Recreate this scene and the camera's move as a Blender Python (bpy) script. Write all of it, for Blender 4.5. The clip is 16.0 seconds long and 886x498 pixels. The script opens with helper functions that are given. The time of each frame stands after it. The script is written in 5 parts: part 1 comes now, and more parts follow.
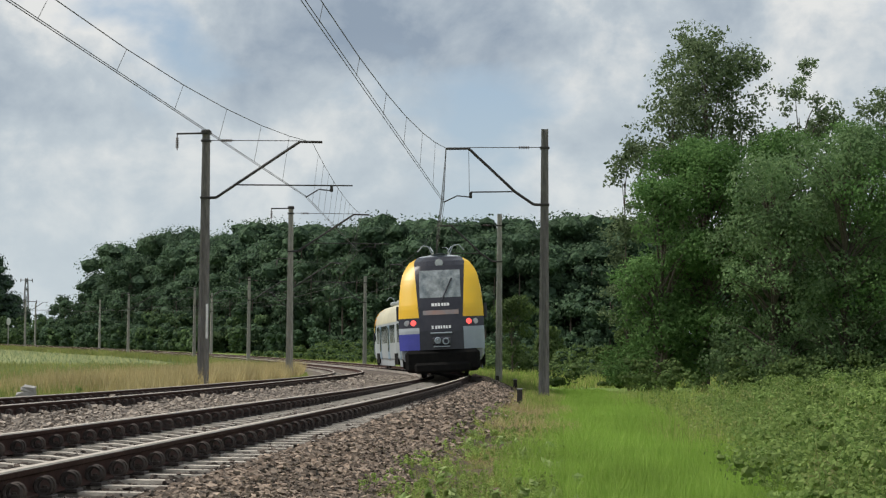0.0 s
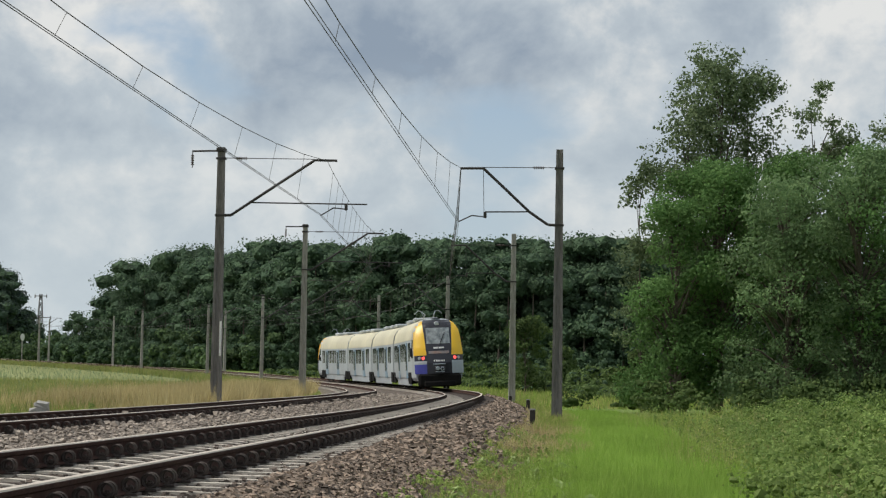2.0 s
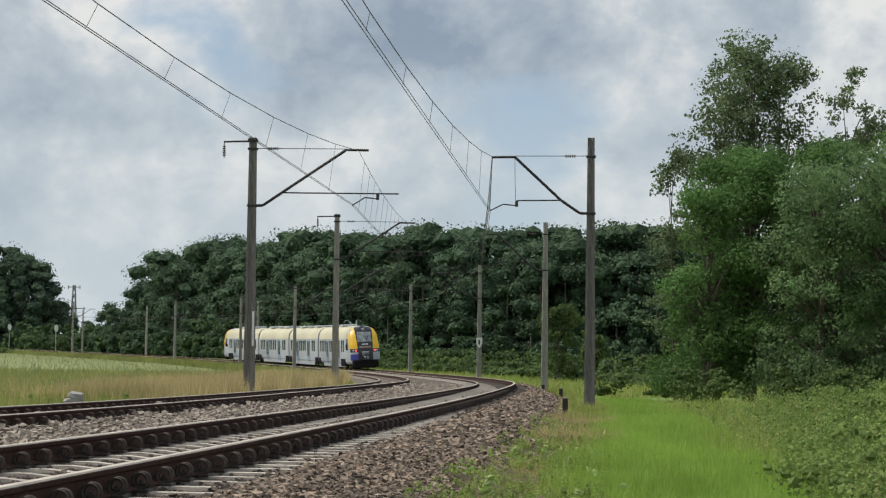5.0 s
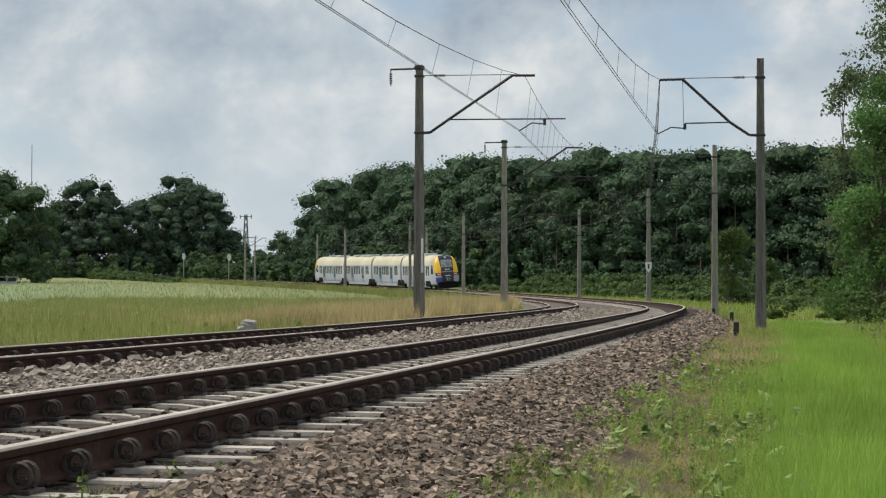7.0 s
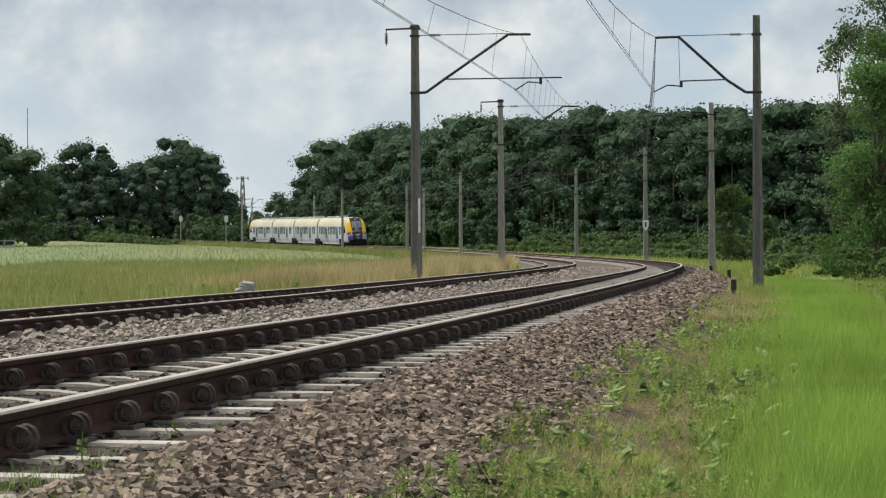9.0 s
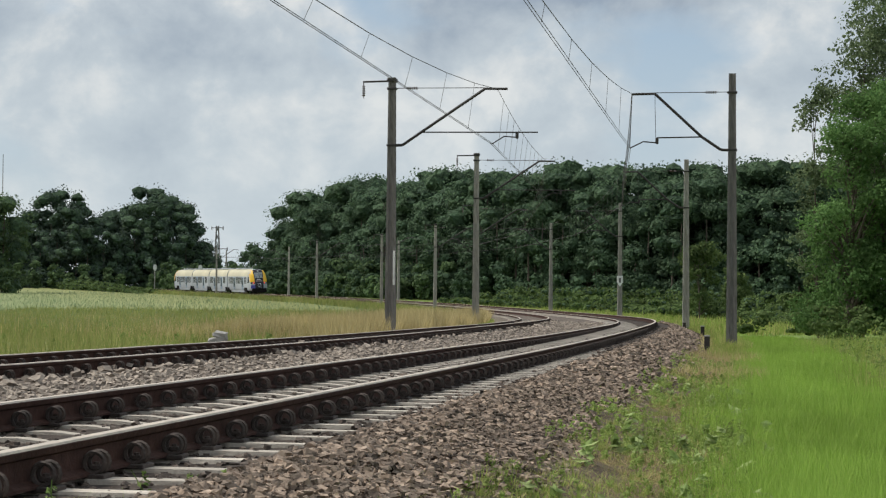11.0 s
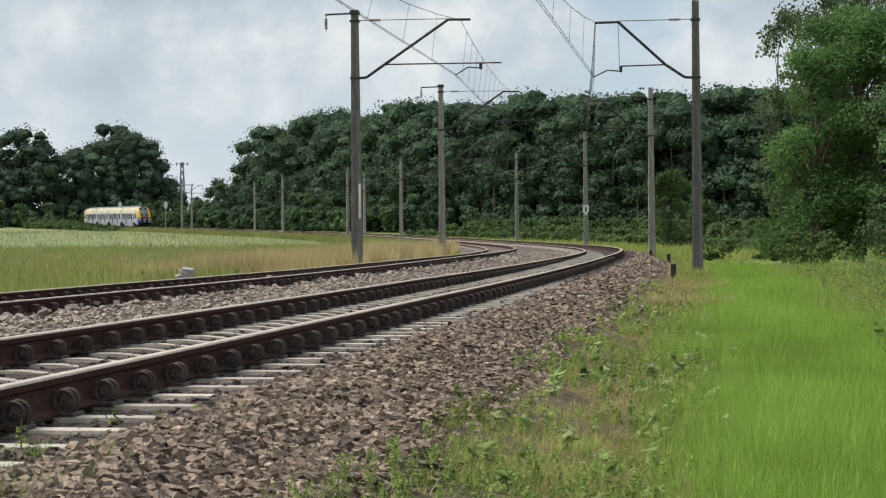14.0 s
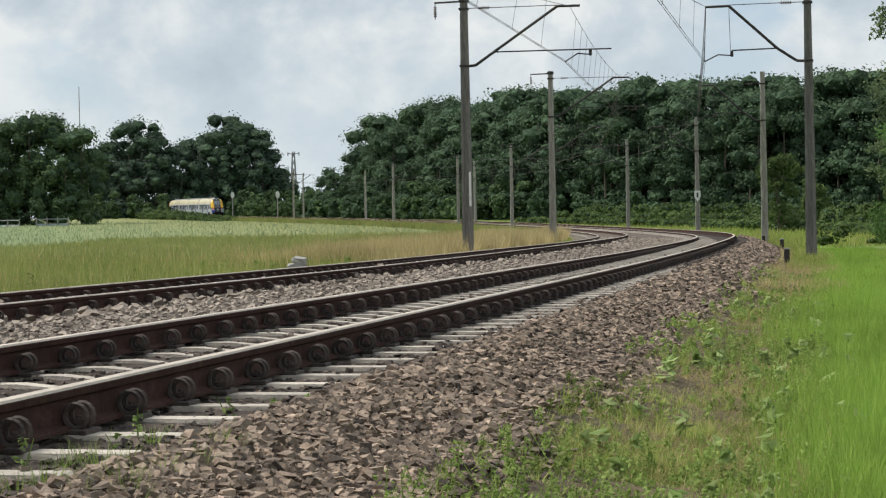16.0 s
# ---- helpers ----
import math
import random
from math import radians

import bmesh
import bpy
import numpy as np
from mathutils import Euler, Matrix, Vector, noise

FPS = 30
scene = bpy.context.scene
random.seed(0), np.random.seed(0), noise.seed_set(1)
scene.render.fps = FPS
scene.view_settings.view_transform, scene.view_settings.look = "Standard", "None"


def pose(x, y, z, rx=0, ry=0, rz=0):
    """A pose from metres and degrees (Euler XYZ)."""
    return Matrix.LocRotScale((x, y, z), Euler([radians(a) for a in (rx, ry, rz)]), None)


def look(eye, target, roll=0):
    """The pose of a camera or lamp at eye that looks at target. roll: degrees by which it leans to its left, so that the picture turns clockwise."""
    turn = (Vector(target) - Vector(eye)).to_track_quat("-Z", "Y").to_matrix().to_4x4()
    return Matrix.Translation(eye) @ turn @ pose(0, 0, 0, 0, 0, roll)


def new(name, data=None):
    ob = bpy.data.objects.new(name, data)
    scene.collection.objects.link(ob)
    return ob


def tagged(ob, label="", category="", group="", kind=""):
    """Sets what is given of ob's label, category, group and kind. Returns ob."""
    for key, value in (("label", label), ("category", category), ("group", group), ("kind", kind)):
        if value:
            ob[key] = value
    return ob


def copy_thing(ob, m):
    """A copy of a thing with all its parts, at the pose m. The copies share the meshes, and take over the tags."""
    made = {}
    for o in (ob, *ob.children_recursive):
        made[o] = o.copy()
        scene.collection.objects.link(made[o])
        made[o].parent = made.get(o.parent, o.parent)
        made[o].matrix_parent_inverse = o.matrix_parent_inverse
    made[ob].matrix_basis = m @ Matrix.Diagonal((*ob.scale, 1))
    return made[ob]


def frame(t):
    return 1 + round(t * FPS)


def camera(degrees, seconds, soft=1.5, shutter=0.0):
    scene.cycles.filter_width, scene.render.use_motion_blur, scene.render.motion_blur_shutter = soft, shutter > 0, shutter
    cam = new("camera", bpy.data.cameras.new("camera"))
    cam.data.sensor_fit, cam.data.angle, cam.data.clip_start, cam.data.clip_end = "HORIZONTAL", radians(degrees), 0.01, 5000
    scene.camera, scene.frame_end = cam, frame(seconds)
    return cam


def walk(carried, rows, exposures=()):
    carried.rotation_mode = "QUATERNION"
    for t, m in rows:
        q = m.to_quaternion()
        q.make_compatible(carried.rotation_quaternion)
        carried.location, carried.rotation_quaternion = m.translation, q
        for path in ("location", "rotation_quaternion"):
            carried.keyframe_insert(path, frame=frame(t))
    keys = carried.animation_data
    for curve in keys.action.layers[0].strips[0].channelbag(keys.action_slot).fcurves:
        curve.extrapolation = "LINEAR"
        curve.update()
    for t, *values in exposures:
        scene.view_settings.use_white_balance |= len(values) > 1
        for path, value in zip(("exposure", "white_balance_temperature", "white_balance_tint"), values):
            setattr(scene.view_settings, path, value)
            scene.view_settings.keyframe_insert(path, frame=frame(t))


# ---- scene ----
# The eye stands beside a double-track railway; rail tops near it are at z = 0.
EYE = (0.0, 0.0, 0.583)
cam = camera(25.67, 16.0, soft=1.25)
TURNS = [  # seconds, heading to the right, tilt up, lean
    (0.0, 0.0, 3.412, 0.385), (0.5, 0.113, 2.658, 0.317), (1.0, 0.033, 2.998, 0.465), (1.5, -0.214, 3.58, 0.63),
    (2.0, -0.422, 3.981, 0.913), (2.5, -0.562, 4.083, 0.986), (3.0, -0.436, 4.344, 0.98), (3.2, -0.289, 4.472, 0.971),
    (5.3, -1.987, 3.284, 0.467), (5.5, -2.672, 3.007, 0.447), (6.0, -4.335, 2.439, 0.374), (6.5, -5.638, 1.939, 0.191),
    (7.0, -6.294, 1.423, 0.101), (7.5, -6.391, 0.862, -0.106), (8.0, -6.25, 0.382, -0.347), (8.2, -6.201, 0.224, -0.433),
    (10.3, -6.126, 0.578, -0.085), (10.5, -5.978, 0.884, 0.104), (11.0, -5.464, 1.801, 0.445), (11.5, -4.65, 2.66, 0.398),
    (12.0, -3.763, 3.028, -0.169), (12.5, -3.258, 2.734, -0.395), (13.0, -3.387, 1.684, -0.647), (13.5, -3.956, 0.55, -0.662),
    (14.0, -4.47, -0.204, -0.58), (14.5, -4.886, -0.342, -0.515), (15.0, -5.465, -0.299, -0.545), (15.5, -6.436, -0.357, -0.756),
    (16.0, -7.742, -0.523, -1.073)]


def aim(yaw, tilt, roll):
    a, b = radians(yaw), radians(tilt)
    way = Vector((math.sin(a) * math.cos(b), math.cos(a) * math.cos(b), math.sin(b)))
    return look(EYE, Vector(EYE) + way * 50, roll)


walk(cam, [(t, aim(a, b, c)) for t, a, b, c in TURNS],
     exposures=[(0, -0.05), (0.5, 0.08), (1.0, -0.15), (1.8, -0.1), (3.2, -0.08), (5.3, -0.05), (7.0, -0.04), (8.2, 0.05), (10.3, 0.05), (11.0, -0.02), (12.5, -0.08), (13.2, -0.04), (14.0, 0.12), (16.0, 0.12)])

# ---- light: bright broken cloud with a veiled sun to the side ----
SUN_AZ, SUN_EL = radians(-90), radians(52)
world = bpy.data.worlds.new("sky")
scene.world = world
world.use_nodes = True


def build_sky():
    nt = world.node_tree
    n, l = nt.nodes, nt.links
    n.clear()
    out = n.new("ShaderNodeOutputWorld")
    bg = n.new("ShaderNodeBackground")
    bg.inputs[1].default_value = 1.0
    sky = n.new("ShaderNodeTexSky")
    sky.sky_type, sky.sun_disc = "NISHITA", False
    sky.sun_elevation, sky.sun_rotation = SUN_EL, SUN_AZ
    dim = n.new("ShaderNodeMix")
    dim.data_type, dim.blend_type = "RGBA", "MULTIPLY"
    dim.inputs[0].default_value = 1.0
    dim.inputs[7].default_value = (0.10, 0.10, 0.10, 1)
    l.new(sky.outputs[0], dim.inputs[6])
    geo = n.new("ShaderNodeTexCoord")
    # cloud sheet: directions stretched so that cloud banks flatten towards the horizon
    mp = n.new("ShaderNodeMapping")
    mp.inputs["Location"].default_value = (0.35, 0.2, 0.0)
    mp.inputs["Scale"].default_value = (8.0, 8.0, 15.0)
    l.new(geo.outputs["Generated"], mp.inputs[0])
    big = n.new("ShaderNodeTexNoise")
    big.inputs["Scale"].default_value, big.inputs["Detail"].default_value = 1.0, 7.0
    big.inputs["Roughness"].default_value, big.inputs["Distortion"].default_value = 0.5, 0.08
    l.new(mp.outputs[0], big.inputs["Vector"])
    cover = n.new("ShaderNodeValToRGB")
    cover.color_ramp.elements[0].position, cover.color_ramp.elements[1].position = 0.33, 0.46
    l.new(big.outputs[0], cover.inputs[0])
    mp2 = n.new("ShaderNodeMapping")
    mp2.inputs["Location"].default_value = (1.7, 0.4, 0.6)
    mp2.inputs["Scale"].default_value = (14.0, 14.0, 17.0)
    l.new(geo.outputs["Generated"], mp2.inputs[0])
    tone = n.new("ShaderNodeTexNoise")
    tone.inputs["Scale"].default_value, tone.inputs["Detail"].default_value = 1.0, 10.0
    tone.inputs["Roughness"].default_value, tone.inputs["Distortion"].default_value = 0.57, 0.15
    l.new(mp2.outputs[0], tone.inputs["Vector"])
    grey = n.new("ShaderNodeValToRGB")
    grey.color_ramp.elements[0].position, grey.color_ramp.elements[0].color = 0.26, (0.29, 0.36, 0.45, 1)
    grey.color_ramp.elements[1].position, grey.color_ramp.elements[1].color = 0.60, (0.80, 0.81, 0.80, 1)
    step = grey.color_ramp.elements.new(0.47)
    step.color = (0.52, 0.585, 0.64, 1)
    # heavier cloud banks and brighter heads in the broken cover: heading, height, half widths, weight
    value = tone.outputs[0]
    for az, el, ra, re, amount in ((-1.0, 9.6, 6.5, 3.4, -0.10), (-9.5, 8.0, 5.0, 1.7, -0.07), (-17.5, 8.6, 5.0, 1.8, -0.10), (9.0, 10.8, 5.0, 1.6, -0.06),
                                   (4.6, 8.2, 2.6, 1.5, 0.09), (-13.5, 6.4, 4.5, 1.4, 0.08), (-6.0, 6.2, 3.0, 1.2, 0.05), (9.5, 7.5, 3.0, 1.6, 0.06)):
        a, b = radians(az), radians(el)
        off = n.new("ShaderNodeVectorMath")
        off.operation = "SUBTRACT"
        off.inputs[1].default_value = (math.sin(a) * math.cos(b), math.cos(a) * math.cos(b), math.sin(b))
        l.new(geo.outputs["Generated"], off.inputs[0])
        span = n.new("ShaderNodeVectorMath")
        span.operation = "MULTIPLY"
        span.inputs[1].default_value = (1 / radians(ra), 1 / radians(ra), 1 / radians(re))
        l.new(off.outputs[0], span.inputs[0])
        dist = n.new("ShaderNodeVectorMath")
        dist.operation = "LENGTH"
        l.new(span.outputs[0], dist.inputs[0])
        fall = n.new("ShaderNodeMapRange")
        fall.interpolation_type = "SMOOTHSTEP"
        fall.inputs["From Min"].default_value, fall.inputs["From Max"].default_value = 0.2, 1.3
        fall.inputs["To Min"].default_value, fall.inputs["To Max"].default_value = amount, 0.0
        l.new(dist.outputs["Value"], fall.inputs["Value"])
        both = n.new("ShaderNodeMath")
        l.new(value, both.inputs[0])
        l.new(fall.outputs[0], both.inputs[1])
        value = both.outputs[0]
    l.new(value, grey.inputs[0])
    blue = n.new("ShaderNodeMix")
    blue.data_type = "RGBA"
    blue.inputs[0].default_value = 0.55
    blue.inputs[7].default_value = (0.42, 0.56, 0.72, 1)
    l.new(dim.outputs[2], blue.inputs[6])
    mix = n.new("ShaderNodeMix")
    mix.data_type = "RGBA"
    l.new(cover.outputs[0], mix.inputs[0])
    l.new(blue.outputs[2], mix.inputs[6])
    l.new(grey.outputs[0], mix.inputs[7])
    # pale veil near the horizon
    sep = n.new("ShaderNodeSeparateXYZ")
    l.new(geo.outputs["Generated"], sep.inputs[0])
    veil = n.new("ShaderNodeMapRange")
    veil.inputs["From Min"].default_value, veil.inputs["From Max"].default_value = 0.02, 0.17
    veil.inputs["To Min"].default_value, veil.inputs["To Max"].default_value = 0.75, 0.0
    l.new(sep.outputs["Z"], veil.inputs["Value"])
    haze = n.new("ShaderNodeMix")
    haze.data_type = "RGBA"
    haze.inputs[7].default_value = (0.60, 0.68, 0.72, 1)
    l.new(veil.outputs[0], haze.inputs[0])
    l.new(mix.outputs[2], haze.inputs[6])
    l.new(haze.outputs[2], bg.inputs[0])
    l.new(bg.outputs[0], out.inputs[0])


build_sky()
sun = new("sun", bpy.data.lights.new("sun", "SUN"))
sun.data.energy, sun.data.angle, sun.data.color = 3.6, radians(9), (1.0, 0.95, 0.87)
sun.matrix_world = look((0, 0, 60), (-60 * math.sin(SUN_AZ) * math.cos(SUN_EL), -60 * math.cos(SUN_AZ) * math.cos(SUN_EL), 60 - 60 * math.sin(SUN_EL)))

# ---- the line of the railway ----
# s runs along the right-hand rail of the near track; curvature, grade and cant are given at knots along it.
S = np.arange(-80.0, 900.01, 0.25)
KAPPA = np.interp(S, [0, 20, 40, 60, 80, 110, 150, 220, 300, 380, 560], [0.00042, -0.00003, -0.00013, -0.00138, -0.00254, -0.00207, -0.0019, -0.00229, -0.00035, 0.00001, 0.0])
KAPPA[S < 3] = 0.0
GRADE = np.interp(S, [0, 25, 50, 75, 100, 150, 220, 320, 560, 600, 680], [0.0001, 0.0014, 0.0058, 0.0026, 0.0022, 0.0069, 0.0158, 0.016, 0.0136, 0.006, 0.0])
GRADE[S < 3] = 0.0
CANT = np.interp(S, [0, 30, 70, 120], [0.0, 0.0, 0.075, 0.084])
ZERO = int(round((3.0 + 80.0) / 0.25))
HEAD = np.cumsum(KAPPA * 0.25)
HEAD = HEAD - HEAD[ZERO] + 0.0583
LX = np.cumsum(np.sin(HEAD) * 0.25)
LX = LX - LX[ZERO] - 2.759
LY = np.cumsum(np.cos(HEAD) * 0.25)
LY = LY - LY[ZERO] + 3.0
LZ = np.cumsum(GRADE * 0.25)
LZ = LZ - LZ[ZERO]
GAUGE = 1.505
SECOND = 4.742  # from the near track's right-hand rail to the far track's
SECOND_Z = -0.034


def at(s, u=0.0, z=0.0):
    """World points at s along the line, u to its right and z above its rail top."""
    s = np.asarray(s, float)
    h = np.interp(s, S, HEAD)
    return np.stack([np.interp(s, S, LX) + u * np.cos(h), np.interp(s, S, LY) - u * np.sin(h), np.interp(s, S, LZ) + z], -1)


def cant_at(s, u):
    """How far the cant lowers the track bed at u."""
    c = np.interp(s, S, CANT)
    k = np.interp(u, [-SECOND - GAUGE - 0.6, -SECOND - GAUGE, -SECOND, -GAUGE, 0, 0.6], [-1.0, -1.0, 0.0, -1.0, 0.0, 0.0])
    return c * k


PROFILE_U = [-4000, -300, -60, -16, -10.5, -8.6, -7.6, -7.0, -6.6, -4.4, -4.0, -3.1, -2.1, -1.8, 0.35, 0.62, 0.85, 1.1, 1.9, 2.6, 5, 12, 60, 300, 4000]
PROFILE_Z = [-0.2, -0.2, -0.55, -0.6, -0.55, -0.5, -0.38, -0.215, -0.198, -0.198, -0.21, -0.242, -0.21, -0.198, -0.198, -0.203, -0.25, -0.36, -0.62, -0.70, -0.72, -0.66, -0.4, 0.5, 0.5]


def ground_z(s, u):
    """Height of the ground above the line's rail top."""
    return np.interp(u, PROFILE_U, PROFILE_Z) + np.where((u > -7.2) & (u < 0.8), cant_at(s, u), 0.0)


# ---- mesh helpers ----
def mesh_object(name, verts, faces, mat, parent=None, smooth=False):
    me = bpy.data.meshes.new(name)
    verts = np.asarray(verts, np.float32).reshape(-1, 3)
    faces = np.asarray(faces, np.int32)
    k = faces.shape[1]
    me.vertices.add(len(verts))
    me.vertices.foreach_set("co", verts.ravel())
    me.loops.add(faces.size)
    me.loops.foreach_set("vertex_index", faces.ravel())
    me.polygons.add(len(faces))
    me.polygons.foreach_set("loop_start", np.arange(0, faces.size, k, dtype=np.int32))
    me.polygons.foreach_set("use_smooth", np.full(len(faces), smooth, bool))
    me.update(calc_edges=True)
    me.validate()
    me.materials.append(mat)
    ob = new(name, me)
    ob.parent = parent
    return ob


def part(name, bm, mat, parent=None, label="", smooth=False):
    me = bpy.data.meshes.new(name)
    if smooth:
        for fa in bm.faces:
            fa.smooth = True
    bm.to_mesh(me)
    bm.free()
    me.materials.append(mat)
    ob = new(name, me)
    ob.parent = parent
    if label:
        ob["label"] = label
    return ob


def thing(name, label, category, m=None, group="", kind=""):
    ob = new(name)
    ob.empty_display_size = 0.2
    if m is not None:
        ob.matrix_basis = m
    return tagged(ob, label, category, group, kind)


def box(bm, cx, cy, cz, sx, sy, sz, bevel=0.0, m=None):
    r = bmesh.ops.create_cube(bm, size=1.0, matrix=Matrix.Translation((cx, cy, cz)) @ Matrix.Diagonal((sx, sy, sz, 1)))
    vs = r["verts"]
    if bevel:
        es = list({e for v in vs for e in v.link_edges})
        r2 = bmesh.ops.bevel(bm, geom=es, offset=bevel, segments=1, affect="EDGES", profile=0.5)
        vs = list({v for fa in r2["faces"] for v in fa.verts} | {v for v in vs if v.is_valid})
    if m is not None:
        bmesh.ops.transform(bm, matrix=m, verts=[v for v in vs if v.is_valid])
    return vs


def rod(bm, a, b, r0, r1=None, seg=8):
    """A round bar from a to b."""
    a, b = Vector(a), Vector(b)
    d = b - a
    m = Matrix.Translation((a + b) / 2) @ d.to_track_quat("Z", "Y").to_matrix().to_4x4()
    bmesh.ops.create_cone(bm, cap_ends=True, segments=seg, radius1=r0, radius2=r0 if r1 is None else r1, depth=d.length, matrix=m)


def ring(bm, m, R, r, seg=12, tube=6):
    vs = []
    for i in range(seg):
        a = 2 * math.pi * i / seg
        for j in range(tube):
            b = 2 * math.pi * j / tube
            vs.append(bm.verts.new(m @ Vector(((R + r * math.cos(b)) * math.cos(a), (R + r * math.cos(b)) * math.sin(a), r * math.sin(b)))))
    for i in range(seg):
        for j in range(tube):
            bm.faces.new((vs[i * tube + j], vs[((i + 1) % seg) * tube + j], vs[((i + 1) % seg) * tube + (j + 1) % tube], vs[i * tube + (j + 1) % tube]))


def sweep(profile, s_values, u, z, closed=True):
    """Vertices and quads of a profile (across, up) drawn along the line."""
    s_values = np.asarray(s_values, float)
    k = len(profile)
    V = np.stack([at(s_values, u + p[0], z + p[1] + cant_at(s_values, np.full(len(s_values), u))) for p in profile], 1).reshape(-1, 3)
    i = np.arange(len(s_values) - 1)[:, None] * k
    j = np.arange(k if closed else k - 1)[None, :]
    jn = (j + 1) % k
    Fq = np.stack([i + j, i + jn, i + k + jn, i + k + j], -1).reshape(-1, 4)
    return V, Fq


# ---- materials ----
def material(name, color, rough=0.7, metal=0.0, color2=None, scale=8.0, bump=0.0, bump_scale=40.0, random_value=0.0, spec=0.5, stretch=None, detail=5.0, mid=(0.35, 0.65), big=None, island=False):
    """A surface with grain at two scales, bump and variation between pieces."""
    mat = bpy.data.materials.new(name)
    mat.use_nodes = True
    nt = mat.node_tree
    n, l = nt.nodes, nt.links
    b = n["Principled BSDF"]
    b.inputs["Roughness"].default_value, b.inputs["Metallic"].default_value = rough, metal
    b.inputs["Specular IOR Level"].default_value = spec
    co = n.new("ShaderNodeTexCoord")
    mp = n.new("ShaderNodeMapping")
    l.new(co.outputs["Object"], mp.inputs[0])
    if stretch:
        mp.inputs["Scale"].default_value = stretch
    ns = n.new("ShaderNodeTexNoise")
    ns.inputs["Scale"].default_value, ns.inputs["Detail"].default_value = scale, detail
    ns.inputs["Roughness"].default_value = 0.65
    l.new(mp.outputs[0], ns.inputs["Vector"])
    ramp = n.new("ShaderNodeValToRGB")
    ramp.color_ramp.elements[0].position, ramp.color_ramp.elements[1].position = mid
    ramp.color_ramp.elements[0].color = (*color, 1)
    ramp.color_ramp.elements[1].color = (*(color2 or [c * 0.8 for c in color]), 1)
    l.new(ns.outputs[0], ramp.inputs[0])
    last = ramp.outputs[0]
    nb = n.new("ShaderNodeTexNoise")
    nb.inputs["Scale"].default_value, nb.inputs["Detail"].default_value = big or scale / 9, 3.0
    l.new(mp.outputs[0], nb.inputs["Vector"])
    hsv = n.new("ShaderNodeHueSaturation")
    mr = n.new("ShaderNodeMapRange")
    mr.inputs["From Min"].default_value, mr.inputs["From Max"].default_value = 0.3, 0.7
    mr.inputs["To Min"].default_value, mr.inputs["To Max"].default_value = 0.82, 1.15
    l.new(nb.outputs[0], mr.inputs[0])
    value = mr.outputs[0]
    if random_value:
        if island:
            src = n.new("ShaderNodeNewGeometry").outputs["Random Per Island"]
        else:
            src = n.new("ShaderNodeObjectInfo").outputs["Random"]
        m2 = n.new("ShaderNodeMapRange")
        m2.inputs["To Min"].default_value, m2.inputs["To Max"].default_value = 1 - random_value, 1 + random_value
        l.new(src, m2.inputs[0])
        mu = n.new("ShaderNodeMath")
        mu.operation = "MULTIPLY"
        l.new(value, mu.inputs[0])
        l.new(m2.outputs[0], mu.inputs[1])
        value = mu.outputs[0]
    l.new(value, hsv.inputs["Value"])
    l.new(last, hsv.inputs["Color"])
    l.new(hsv.outputs[0], b.inputs["Base Color"])
    if bump:
        nb2 = n.new("ShaderNodeTexNoise")
        nb2.inputs["Scale"].default_value, nb2.inputs["Detail"].default_value = bump_scale, 4.0
        l.new(mp.outputs[0], nb2.inputs["Vector"])
        bp = n.new("ShaderNodeBump")
        bp.inputs["Strength"].default_value, bp.inputs["Distance"].default_value = bump, 0.02
        l.new(nb2.outputs[0], bp.inputs["Height"])
        l.new(bp.outputs[0], b.inputs["Normal"])
    return mat


